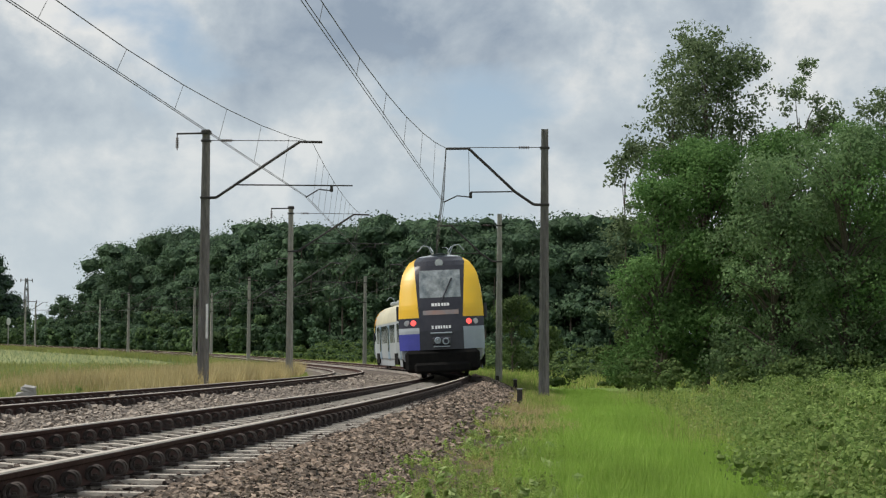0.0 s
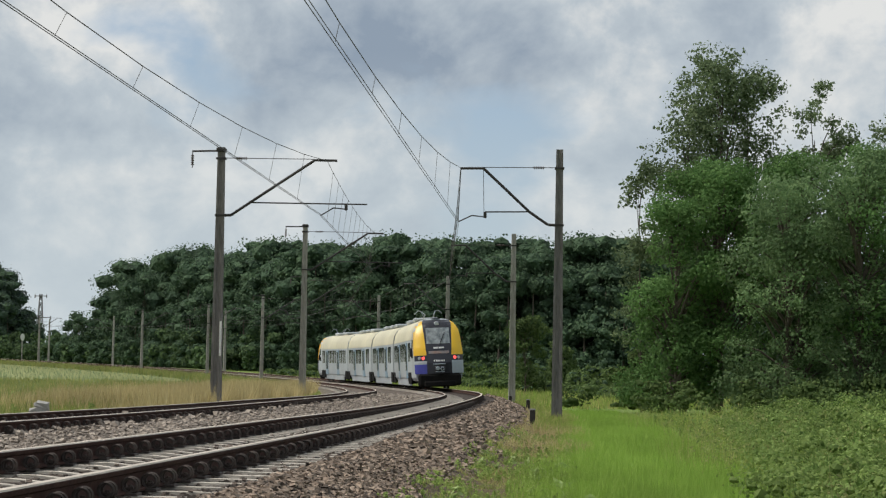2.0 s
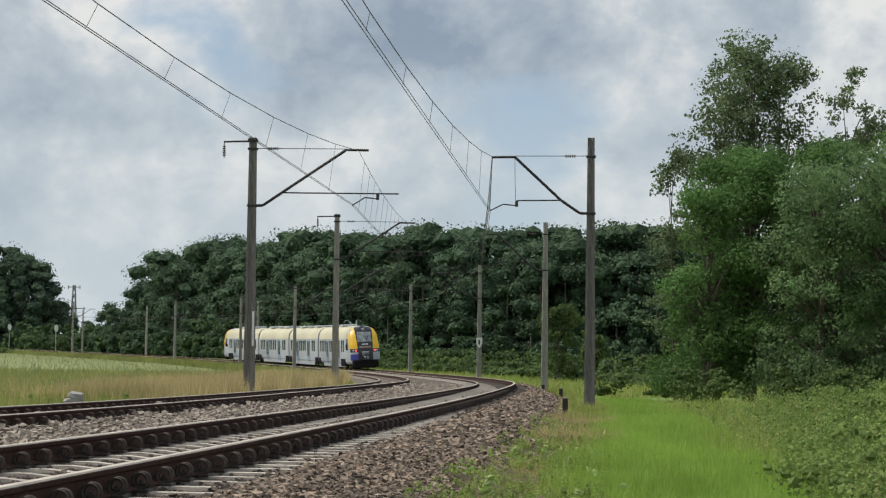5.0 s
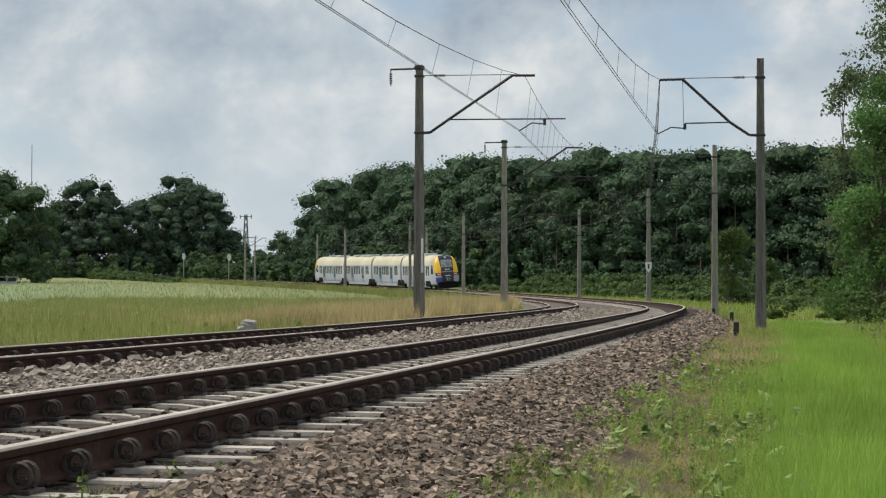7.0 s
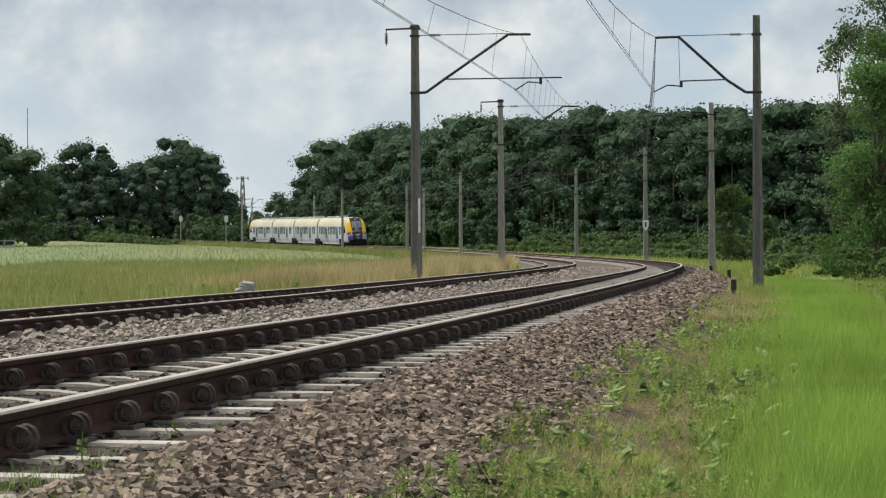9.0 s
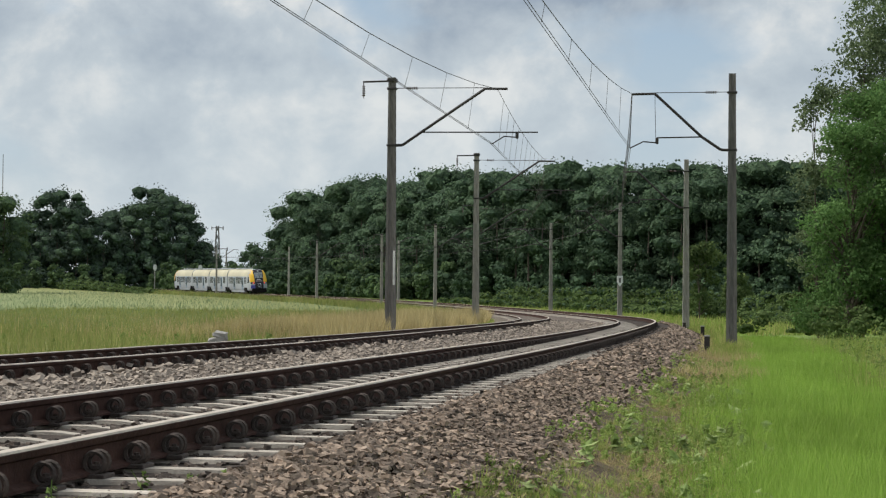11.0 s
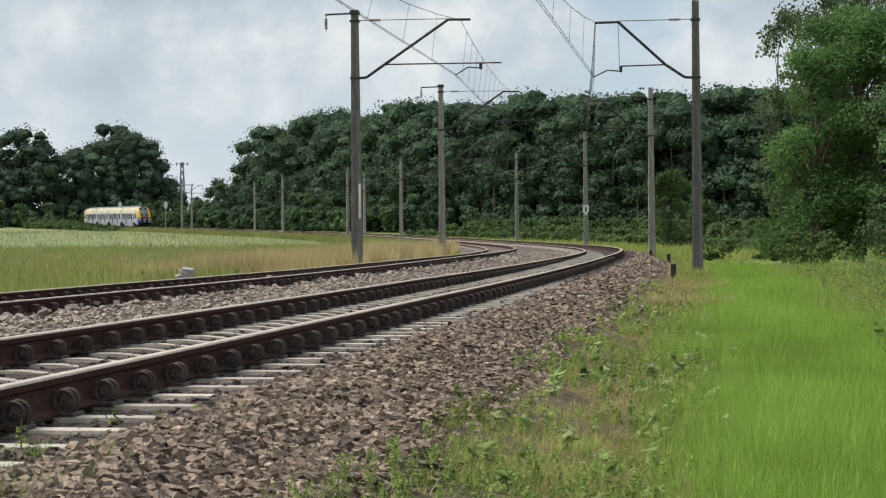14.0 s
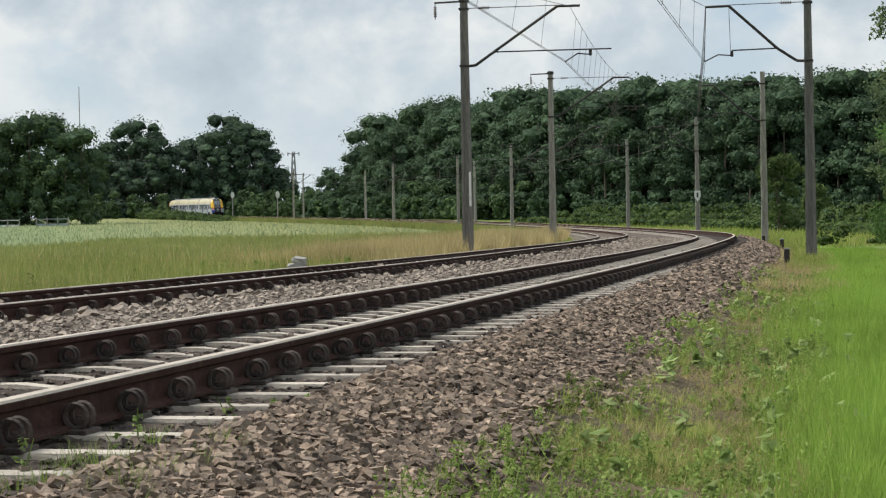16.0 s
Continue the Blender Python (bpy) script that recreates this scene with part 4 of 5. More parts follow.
# ---- plants ----
def leaf_cards(points, normals, size, rng, aspect=0.6, jitter=0.7):
    """Small folded diamond leaves, one per point."""
    n = len(points)
    nrm = normals + rng.normal(0, jitter, (n, 3))
    nrm /= np.linalg.norm(nrm, axis=1, keepdims=True) + 1e-9
    a = np.cross(nrm, rng.normal(0, 1, (n, 3)))
    a /= np.linalg.norm(a, axis=1, keepdims=True) + 1e-9
    b = np.cross(nrm, a)
    sz = (size * rng.uniform(0.6, 1.4, n))[:, None]
    V = np.stack([points - a * sz, points + b * sz * aspect - nrm * sz * 0.15, points + a * sz, points - b * sz * aspect - nrm * sz * 0.15], 1)
    Fq = np.arange(n * 4).reshape(-1, 4)
    return V.reshape(-1, 3), Fq


def crown_points(blobs, n, rng, shell=0.55, loose=0.12):
    """Points in a set of blobs (centre, radii), thicker towards the skin, with the outward way."""
    blobs = np.array(blobs, float)
    vol = (blobs[:, 3] * blobs[:, 4] * blobs[:, 5]) ** 0.67
    pick = rng.choice(len(blobs), n, p=vol / vol.sum())
    d = rng.normal(0, 1, (n, 3))
    d /= np.linalg.norm(d, axis=1, keepdims=True)
    r = shell + (1 - shell) * rng.uniform(0, 1, n) ** 0.7
    r *= rng.uniform(0.88, 1 + loose, n)
    P = blobs[pick, :3] + d * r[:, None] * blobs[pick, 3:6]
    return P, d


PHI = (1 + math.sqrt(5)) / 2
ICO_V = np.array([(-1, PHI, 0), (1, PHI, 0), (-1, -PHI, 0), (1, -PHI, 0), (0, -1, PHI), (0, 1, PHI), (0, -1, -PHI), (0, 1, -PHI), (PHI, 0, -1), (PHI, 0, 1), (-PHI, 0, -1), (-PHI, 0, 1)]) / math.sqrt(1 + PHI * PHI)
ICO_F = np.array([(0, 11, 5), (0, 5, 1), (0, 1, 7), (0, 7, 10), (0, 10, 11), (1, 5, 9), (5, 11, 4), (11, 10, 2), (10, 7, 6), (7, 1, 8), (3, 9, 4), (3, 4, 2), (3, 2, 6), (3, 6, 8), (3, 8, 9), (4, 9, 5), (2, 4, 11), (6, 2, 10), (8, 6, 7), (9, 8, 1)])


def clump_cores(blobs, rng, k):
    """Solid knobbly cores added inside each clump to block light and sky gaps."""
    B = np.array(blobs, float)
    V = B[:, None, :3] + ICO_V[None] * B[:, None, 3:6] * k * rng.uniform(0.65, 1.15, (len(B), 12, 1))
    Fq = ICO_F[None] + np.arange(len(B))[:, None, None] * 12
    return V.reshape(-1, 3), Fq.reshape(-1, 3)


def crown_blobs(rng, h, w, base, n, lump=(0.26, 0.5)):
    """Clump centres for a round-headed crown of height h and half width w."""
    out = []
    for i in range(n):
        k = rng.uniform(0, 1)
        z = base + (h - base) * k
        env = w * math.sqrt(max(0.05, 1 - (2 * k - 0.9) ** 2 * 0.85))
        a = rng.uniform(0, 2 * math.pi)
        rr = env * rng.uniform(0.3, 0.85)
        c = w * rng.uniform(*lump)
        out.append((rr * math.cos(a), rr * math.sin(a), min(z, h - c * 0.7), c, c, c * 0.8))
    return out


def limbs(bm, rng, base, blobs, r):
    """Trunk and limbs running out into the clumps."""
    top = max(b[2] for b in blobs)
    lean = Vector((rng.uniform(-0.3, 0.3), rng.uniform(-0.3, 0.3), 0))
    knots = [Vector(base) + lean * k + Vector((0, 0, (top - base[2]) * k)) for k in (0, 0.2, 0.45, 0.7, 0.92)]
    for i, (a, b) in enumerate(zip(knots, knots[1:])):
        rod(bm, a, b, r * (1 - 0.22 * i), r * (1 - 0.22 * (i + 1)), 8)
    for b in blobs:
        k = min(max((b[2] - base[2]) / (top - base[2]) - rng.uniform(0.12, 0.3), 0.12), 0.85)
        s0 = Vector(base) + lean * k + Vector((0, 0, (top - base[2]) * k))
        e = Vector(b[:3])
        m = s0.lerp(e, 0.55) + Vector((0, 0, 0.1 * (e - s0).length))
        rod(bm, s0, m, r * 0.32, r * 0.18, 5)
        rod(bm, m, e, r * 0.18, r * 0.05, 5)


FOREST_EDGE = [(-85, 434), (-76, 417), (-62, 385), (-45, 350), (-28, 318), (-12, 300), (5, 292), (24, 290), (46, 296), (75, 300)]


def wood(name, edge, ranks, heights, mat, seed, leaf, label, near_blobs=15, slim=1.0, z_fix=None, core=0.5, vary=(0.85, 1.1)):
    """A wood along an edge: crowns in ranks, one behind the other, joined, with its trunks."""
    rng = np.random.RandomState(seed)
    E = np.array(edge, float)
    seg = np.linalg.norm(np.diff(E, axis=0), axis=1)
    cum = np.concatenate([[0], np.cumsum(seg)])
    AV, AF, off = [], [], 0
    CV, CF, coff = [], [], 0
    trunks = bmesh.new()
    for back, hh, step, count, low in ranks:
        d = rng.uniform(0, step)
        while d < cum[-1]:
            i = max(min(np.searchsorted(cum, d), len(seg)) - 1, 0)
            t = (E[i + 1] - E[i]) / seg[i]
            nrm = np.array([-t[1], t[0]])
            if nrm[1] < 0:
                nrm = -nrm
            x, y = E[i] + t * (d - cum[i]) + nrm * (back + rng.uniform(-1, 1) * min(2.0, step * 0.4)) * (1 if z_fix is None else -np.sign(nrm[0]) * -1)
            z0 = (float(np.interp(y, LY, LZ)) if z_fix is None else z_fix) - 0.5
            h = hh * rng.uniform(*vary) * np.interp(d / cum[-1], *heights)
            w = (rng.uniform(0.20, 0.30) * h + 0.8) * slim
            bl = crown_blobs(rng, h, w, h * low, near_blobs, (0.38, 0.6))
            small = []
            if h > 9:
                for b in bl:
                    for d3 in rng.normal(0, 1, (5, 3)):
                        d3 = d3 / np.linalg.norm(d3)
                        c = b[3] * rng.uniform(0.3, 0.48)
                        small.append((b[0] + d3[0] * b[3] * 0.68, b[1] + d3[1] * b[4] * 0.68, b[2] + d3[2] * b[5] * 0.72, c, c, c * 0.75))
            P, D = crown_points(bl + small, int(count * 0.95), rng, 0.6, 0.02)
            P[:, 2] = np.maximum(P[:, 2], 0.1)
            V, Fq = leaf_cards(P + [x, y, z0], D + [0, 0, 0.3], np.full(len(P), leaf), rng, 0.85, 0.38)
            AV.append(V)
            AF.append(Fq + off)
            off += len(V)
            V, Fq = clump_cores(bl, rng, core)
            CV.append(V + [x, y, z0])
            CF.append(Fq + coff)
            coff += len(V)
            if h > 9:
                rod(trunks, (x, y, z0 - 0.3), (x + rng.uniform(-0.5, 0.5), y, z0 + h * 0.8), 0.24, 0.07, 6)
            d += step * rng.uniform(0.7, 1.3)
    ob = mesh_object(name, np.concatenate(AV), np.concatenate(AF), mat)
    tagged(ob, label, name.replace("_", " "), kind="stuff")
    inner = mesh_object("crown_core_fill", np.concatenate(CV), np.concatenate(CF), M_CROWN_CORE if core > 0.5 else mat, ob)
    inner["kind"] = "stuff"
    if len(trunks.verts):
        tr = part("trunks", trunks, M_BARK, ob)
        tr["kind"] = "stuff"
    else:
        trunks.free()
    return ob


wood("forest", FOREST_EDGE, [(-5, 4.5, 3.4, 420, 0.0), (-1, 11, 5.0, 1300, 0.02), (4, 17, 5.0, 1500, 0.1), (9, 21.5, 5.2, 1500, 0.3), (15, 23.4, 5.5, 1300, 0.45), (22, 23.8, 6.5, 700, 0.5), (28, 17, 4.5, 420, 0.0), (34, 17, 5, 300, 0.0)],
     ([0, 0.06, 0.2, 0.26, 0.33, 0.46, 0.58, 0.64, 1.0], [0.98, 1.03, 1.04, 1.04, 0.985, 0.995, 0.98, 0.925, 0.93]), M_LEAF_FOREST, 11, 0.215, "dense dark green mixed forest behind the railway curve", 15, 1.0, None, 0.63, (0.86, 1.06))
wood("far_wood", [(-178, 524), (-168, 530), (-150, 545), (-122, 556)], [(-4, 7, 5, 350, 0.0), (0, 17, 4.5, 1100, 0.0), (6, 23.5, 4.5, 1400, 0.08), (13, 26.5, 5, 1300, 0.12)],
     ([0, 0.26, 0.34, 0.43, 0.5, 0.6, 0.66, 0.72, 0.79, 0.85, 0.925, 1.0], [0.66, 0.8, 1.02, 1.13, 1.0, 0.93, 0.97, 1.13, 1.17, 1.07, 0.92, 0.7]), M_LEAF_FAR, 21, 0.3, "distant dark wood beyond the field", 17, 1.05, None, 0.66, (0.95, 1.03))
wood("field_side_trees", [(-150, 318), (-130, 326), (-117, 331), (-108.5, 334.5)], [(-3, 5, 4, 500, 0.0), (0, 13, 5, 1700, 0.02), (5, 19, 5.5, 2300, 0.1), (10, 20, 6, 1700, 0.2)],
     ([0, 0.66, 0.78, 0.92, 1.0], [1.05, 1.05, 1.05, 0.98, 0.92]), M_LEAF_EDGE, 31, 0.22, "group of broad green trees at the edge of the field", 18, 1.0, None, 0.63, (0.93, 1.05))
wood("bank_scrub", [(-140, 470), (-122, 430), (-104, 390), (-92, 362)], [(0, 1.5, 2.2, 120, 0.0), (3, 2.2, 3.0, 150, 0.0)], ([0, 0.5, 1.0], [1.2, 0.9, 0.3]), M_LEAF_SHRUB, 45, 0.2, "low scrub on the bank inside the curve", 8, 1.0, None, 0.55)
wood("line_side_bushes", [(-125, 476), (-105, 440), (-86, 410), (-72, 380), (-58, 345), (-40, 308)], [(8, 4.0, 4.0, 380, 0.0), (12, 6.5, 5.0, 450, 0.0)],
     ([0, 0.3, 0.6, 1.0], [1.0, 0.9, 1.1, 0.9]), M_LEAF_EDGE, 41, 0.28, "green bushes along the far side of the railway", 12, 1.0, None, 0.55)
wood("far_hedge", [(-170, 480), (-150, 492), (-132, 500)], [(0, 5, 4.5, 300, 0.0), (5, 8, 6, 350, 0.0)], ([0, 1], [1, 0.8]), M_LEAF_EDGE, 43, 0.35, "green hedge at the far edge of the field", 12)
wood("gap_trees", [(-128, 575), (-110, 560), (-100, 540)], [(0, 12, 6, 500, 0.0), (6, 14, 7, 500, 0.0)], ([0, 0.5, 1], [0.8, 0.55, 0.7]), M_LEAF_FOREST, 47, 0.33, "low distant trees in a gap between the woods", 14, 1.0, None, 0.55)
wood("embankment_bushes", [(-24, 258), (-10, 225), (0, 195), (6, 165), (9.5, 135), (11, 112)], [(0, 0.9, 2.1, 160, 0.0), (4, 1.5, 2.8, 240, 0.0), (9, 2.3, 3.2, 260, 0.0)],
     ([0, 0.4, 0.75, 1.0], [1.0, 1.0, 0.9, 0.8]), M_LEAF_SHRUB, 51, 0.16, "bright green scrub on the outer side of the curve", 9, 1.0, None, 0.55)

wood("undergrowth", [(6.6, 73), (9.5, 74), (13, 71), (19, 68)], [(0, 0.9, 1.3, 240, 0.0), (1.6, 1.4, 1.5, 300, 0.0), (7.5, 1.7, 2.0, 300, 0.0)], ([0, 0.3, 1.0], [0.8, 1.0, 1.1]), M_LEAF_SHRUB, 53, 0.07, "dark leafy undergrowth at the foot of the trees", 9, 0.8, None, 0.4)


def round_tree(name, x, y, h, w, low, n_blobs, count, leaf, mat, label, seed, trunk_r, sparse=0.6, ragged=0.06, core=0.9):
    """A single broadleaf tree: trunk with limbs and a ragged crown of many leaves."""
    rng = np.random.RandomState(seed)
    i = int(np.argmin(np.hypot(LX - x, LY - y)))
    z0 = float(LZ[i]) + float(np.interp((x - LX[i]) / max(math.cos(HEAD[i]), 0.3), PROFILE_U, PROFILE_Z)) - 0.05
    ob = thing(name, label, "tree", Matrix.Translation((x, y, z0)), "trees beside the grass path")
    bl = crown_blobs(rng, h, w, h * low, n_blobs)
    small = []
    for b in bl:
        for k in range(5):
            d = rng.normal(0, 1, 3)
            d /= np.linalg.norm(d)
            c = b[3] * rng.uniform(0.30, 0.5)
            small.append((b[0] + d[0] * b[3] * 0.85, b[1] + d[1] * b[4] * 0.85, b[2] + d[2] * b[5] * 0.85, c, c, c * 0.7))
    P, D = crown_points([(*b[:3], b[3] * core, b[4] * core, b[5] * core) for b in bl] + small, count, rng, sparse)
    P += rng.normal(0, ragged, P.shape)
    P[:, 2] = np.maximum(P[:, 2], 0.15)
    V, Fq = leaf_cards(P, D + [0, 0, 0.3], np.full(len(P), leaf), rng, 0.62, 0.6)
    bm = bmesh.new()
    limbs(bm, random.Random(seed), (0, 0, -0.2), bl + small[::3] if core > 0.7 else bl[::4], trunk_r)
    part("trunk", bm, M_BARK, ob)
    mesh_object("crown", V, Fq, mat, ob)
    return ob


POPLAR_TXT = "tall airy tree with pale grey-green leaves and open crown"
for k, (x, y, h, w, low, nb, cnt, r) in enumerate(((11.5, 84.5, 15.9, 2.9, 0.3, 70, 19000, 0.13), (13.0, 85.5, 15.2, 2.1, 0.35, 44, 9000, 0.09), (9.9, 84.0, 13.2, 2.6, 0.25, 46, 10000, 0.09), (7.9, 82.5, 10.8, 1.3, 0.25, 22, 3600, 0.07), (16.3, 87.0, 14.9, 1.4, 0.4, 24, 4200, 0.14),
                                                   (17.6, 88.0, 13.2, 1.2, 0.4, 18, 2600, 0.12), (19.3, 85.0, 13.6, 1.8, 0.4, 26, 4200, 0.14), (21.0, 84.0, 12.8, 1.6, 0.4, 20, 3400, 0.12))):
    round_tree("tall_tree", x, y, h, w, low, nb, int(cnt * 0.95), 0.078, M_LEAF_POPLAR, POPLAR_TXT, 161 + k, r, 0.25, 0.1, 0.62)
GREEN_TXT = "dense leafy green tree with branches down to the ground"
for k, (x, y, h, w, low) in enumerate(((8.6, 77.5, 8.6, 2.3, 0.03), (10.5, 78.5, 10.4, 2.9, 0.30), (12.9, 75.0, 10.0, 2.9, 0.04), (15.4, 74.0, 10.2, 3.0, 0.03), (18.2, 73.0, 10.6, 3.0, 0.03), (14.2, 80.0, 10.8, 2.8, 0.1), (17.3, 80.0, 11.0, 2.8, 0.1), (21.0, 76.0, 11.0, 3.0, 0.05))):
    round_tree("broadleaf_tree", x, y, h, w, low, 30, 22000, 0.07, M_LEAF_WILLOW if k in (2, 3) else M_LEAF_TREE, GREEN_TXT, 70 + k, 0.2)
for k, (x, y, h, w) in enumerate(((5.5, 152, 6.2, 2.0), (8.5, 158, 4.5, 1.8), (11.0, 120, 3.4, 1.6))):
    round_tree("young_tree", x, y, h, w, 0.05, 14, 3500, 0.13, M_LEAF_SHRUB, "bushy young tree on the embankment beside the railway", 90 + k, 0.08)


# ---- ballast ----
def angular_stones(P, size, rng):
    """Broken stones: skewed, turned cubes."""
    n = len(P)
    cube = np.array([(x, y, z) for x in (-1, 1) for y in (-1, 1) for z in (-1, 1)], float)
    V = cube[None] * rng.uniform(0.5, 1.5, (n, 1, 3)) + rng.uniform(-0.45, 0.45, (n, 8, 3))
    A = rng.normal(0, 1, (n, 3, 3))
    q, _ = np.linalg.qr(A)
    V = np.einsum("nij,nkj->nki", q, V) * size[:, None, None] * np.array([1, 1, 0.62]) + P[:, None, :]
    cf = np.array([(0, 1, 3, 2), (4, 6, 7, 5), (0, 4, 5, 1), (2, 3, 7, 6), (0, 2, 6, 4), (1, 5, 7, 3)])
    return V.reshape(-1, 3), (np.arange(n)[:, None, None] * 8 + cf[None]).reshape(-1, 4)


def scatter(n, s0, s1, u0, u1, rng, power=1.0):
    """Places over a stretch of the line, thicker towards its near end."""
    k = rng.uniform(0, 1, n)
    s = s0 * (s1 / s0) ** k if power else s0 + (s1 - s0) * k
    u = rng.uniform(u0, u1, n)
    return s, u


def patchy(s, u, f=1.0, ph=0.0):
    """Soft uneven patches, -1 to 1."""
    return (np.sin(s * 1.7 * f + 2 * np.sin(u * 1.3 * f + ph) + ph) + np.sin(u * 2.3 * f + 1.3 * np.sin(s * 0.9 * f) + 2 * ph) + np.sin((s + u) * 0.61 * f + ph * 3)) / 3


def build_ballast():
    rng = np.random.RandomState(5)
    zones = [("shoulder_ballast", M_STONE, 27000, 4.0, 24, 0.60, 1.75, 0.0165), ("shoulder_ballast_far", M_STONE, 11000, 24, 95, 0.58, 1.9, 0.026),
             ("bed_ballast", M_STONE_BED, 12000, 5, 70, -1.75, 0.62, 0.0145), ("middle_ballast", M_STONE_PALE, 12000, 7, 100, -4.25, -2.0, 0.019),
             ("far_bed_ballast", M_STONE_PALE, 3500, 12, 100, -7.2, -4.2, 0.034)]
    for name, mat, n, s0, s1, u0, u1, size in zones:
        s, u = scatter(n, s0, s1, u0, u1, rng)
        keep = u < 1.45 + 0.3 * patchy(s, u, 0.8) + rng.normal(0, 0.14, len(s))
        s, u = s[keep], u[keep]
        r = size * rng.uniform(0.55, 1.35, len(s)) * np.interp(s, [4, 30, 100], [0.95, 1.1, 1.5])
        inside = (u > -1.8) & (u < 0.35) | (u < -SECOND + 0.35)
        z = ground_z(s, u) + r * rng.uniform(-0.3, 1.2, len(s)) - np.where(inside, 0.012, 0.0) + np.where((u > 0.55) & (u < 1.5), 0.02, 0)
        V, Fq = angular_stones(at(s, u, z), r, rng)
        ob = mesh_object(name, V, Fq, mat)
        tagged(ob, "broken brown-grey ballast stones along the track" if mat is M_STONE else "ballast stones between the sleepers, darkened for the shade in the gaps" if mat is M_STONE_BED else "pale pinkish broken ballast stones between the tracks", "ballast", kind="stuff")
    # the nearest stones, one by one
    shapes = []
    for k in range(8):
        V, Fq = angular_stones(np.zeros((1, 3)), np.array([0.019]), rng)
        ob = mesh_object("stone", V, Fq, M_STONE_ONE)
        shapes.append(ob.data)
        bpy.data.objects.remove(ob)
    s, u = scatter(280, 5.6, 10.5, 0.62, 1.4, rng)
    P = at(s, u, ground_z(s, u) + 0.028)
    for k in range(280):
        ob = new("stone", shapes[k % 8])
        ob.parent = tracks[0]
        ob.matrix_basis = Matrix.Translation(P[k].tolist()) @ Euler(rng.uniform(0, 6.28, 3).tolist()).to_matrix().to_4x4()
        ob.scale = (1, 1, 1)


build_ballast()


# ---- grasses and weeds ----
def blades(P, h, w, rng, bend=0.45):
    """Bent blades standing on points P."""
    n = len(P)
    a = rng.uniform(0, 2 * math.pi, n)
    side = np.stack([np.cos(a), np.sin(a), np.zeros(n)], 1) * w[:, None]
    b = a + rng.normal(math.pi / 2, 0.8, n)
    lean = np.stack([np.cos(b), np.sin(b), np.zeros(n)], 1) * (h * bend * rng.uniform(0.1, 1.2, n))[:, None]
    up = np.array([0, 0, 1.0])[None] * h[:, None]
    V = np.stack([P - side, P + side, P + lean + up * rng.uniform(0.75, 1.0, (n, 1))], 1)
    return V.reshape(-1, 3), np.arange(3 * n).reshape(-1, 3)


def meadow(name, n, s0, s1, u0, u1, h, w, mat, label, seed, keep=None, grow=True, bend=0.45, even=False):
    rng = np.random.RandomState(seed)
    s, u = scatter(n, s0, s1, u0, u1, rng, 0 if even else 1)
    if keep is not None:
        k = keep(s, u, rng)
        s, u = s[k], u[k]
    hh = rng.uniform(h[0], h[1], len(s)) * (1 + 0.3 * patchy(s, u, 0.7, seed))
    ww = w * rng.uniform(0.6, 1.3, len(s)) * np.interp(s, [5, 20, 80, 200], [0.7, 1.0, 2.2, 4.0])
    near = np.clip(u, -60, 60)
    P = at(s, near, ground_z(s, u) - 0.02)
    P[:, 0] -= (u - near) * SIDE.x
    P[:, 1] -= (u - near) * SIDE.y
    V, Fq = blades(P, hh, ww, rng, bend)
    ob = mesh_object(name, V, Fq, mat)
    return tagged(ob, label, "grass", kind="stuff")


meadow("path_grass", 150000, 6, 80, 2.2, 5.4, (0.10, 0.28), 0.0042, M_GRASS, "lush bright green grass along a path", 101, lambda s, u, r: u + 0.3 * patchy(s, u, 0.5) > np.interp(s, [6, 12, 30, 42, 75], [3.15, 3.0, 2.75, 3.2, 3.3]) - r.uniform(0, 0.6, len(s)))
meadow("verge_grass", 50000, 5, 70, 1.0, 3.0, (0.03, 0.10), 0.0034, M_GRASS_ROUGH, "patchy half-dry verge grass beside the ballast", 102, lambda s, u, r: u + 0.5 * patchy(s, u, 1.1) > 1.55 + r.normal(0, 0.32, len(s)), bend=1.7)
meadow("mast_grass", 16000, 48, 130, 2.0, 3.0, (0.12, 0.34), 0.006, M_GRASS_ROUGH, "long rough grass round the mast feet", 103)
meadow("mast_straw", 15000, 34, 76, 1.7, 3.3, (0.06, 0.26), 0.005, M_GRASS_DRY, "dry straw-coloured grass round the marker stubs and mast foot", 125, lambda s, u, r: patchy(s, u, 0.6, 1) > r.uniform(-0.9, 0.5, len(s)), bend=0.9)
meadow("rank_grass", 80000, 13, 70, 4.4, 16, (0.2, 0.6), 0.0035, M_GRASS_ROUGH, "tall rank grass beyond the path", 104, lambda s, u, r: u + 0.8 * patchy(s, u, 0.35) > 4.9 + r.uniform(-0.4, 0.9, len(s)))
meadow("embankment_grass", 30000, 90, 280, 2.0, 16, (0.2, 0.7), 0.010, M_GRASS_ROUGH, "pale rough grass on the outer embankment", 105)
meadow("field_edge_grass", 40000, 16, 130, -12, -7.7, (0.10, 0.3), 0.006, M_GRASS_ROUGH, "low green grass at the foot of the embankment", 106)
meadow("field_grass", 110000, 24, 190, -46, -10.5, (0.3, 0.62), 0.0075, M_FIELD, "tall brownish green meadow grass in the field", 107)
meadow("dry_grass", 70000, 52, 150, -15, -8.0, (0.5, 0.95), 0.0085, M_GRASS_DRY, "tall straw-coloured dry grass beside the inner track", 108, lambda s, u, r: patchy(s, u, 0.25) + np.interp(s, [52, 66, 80], [-0.8, 0.2, 1.0]) > r.uniform(-0.6, 0.6, len(s)))
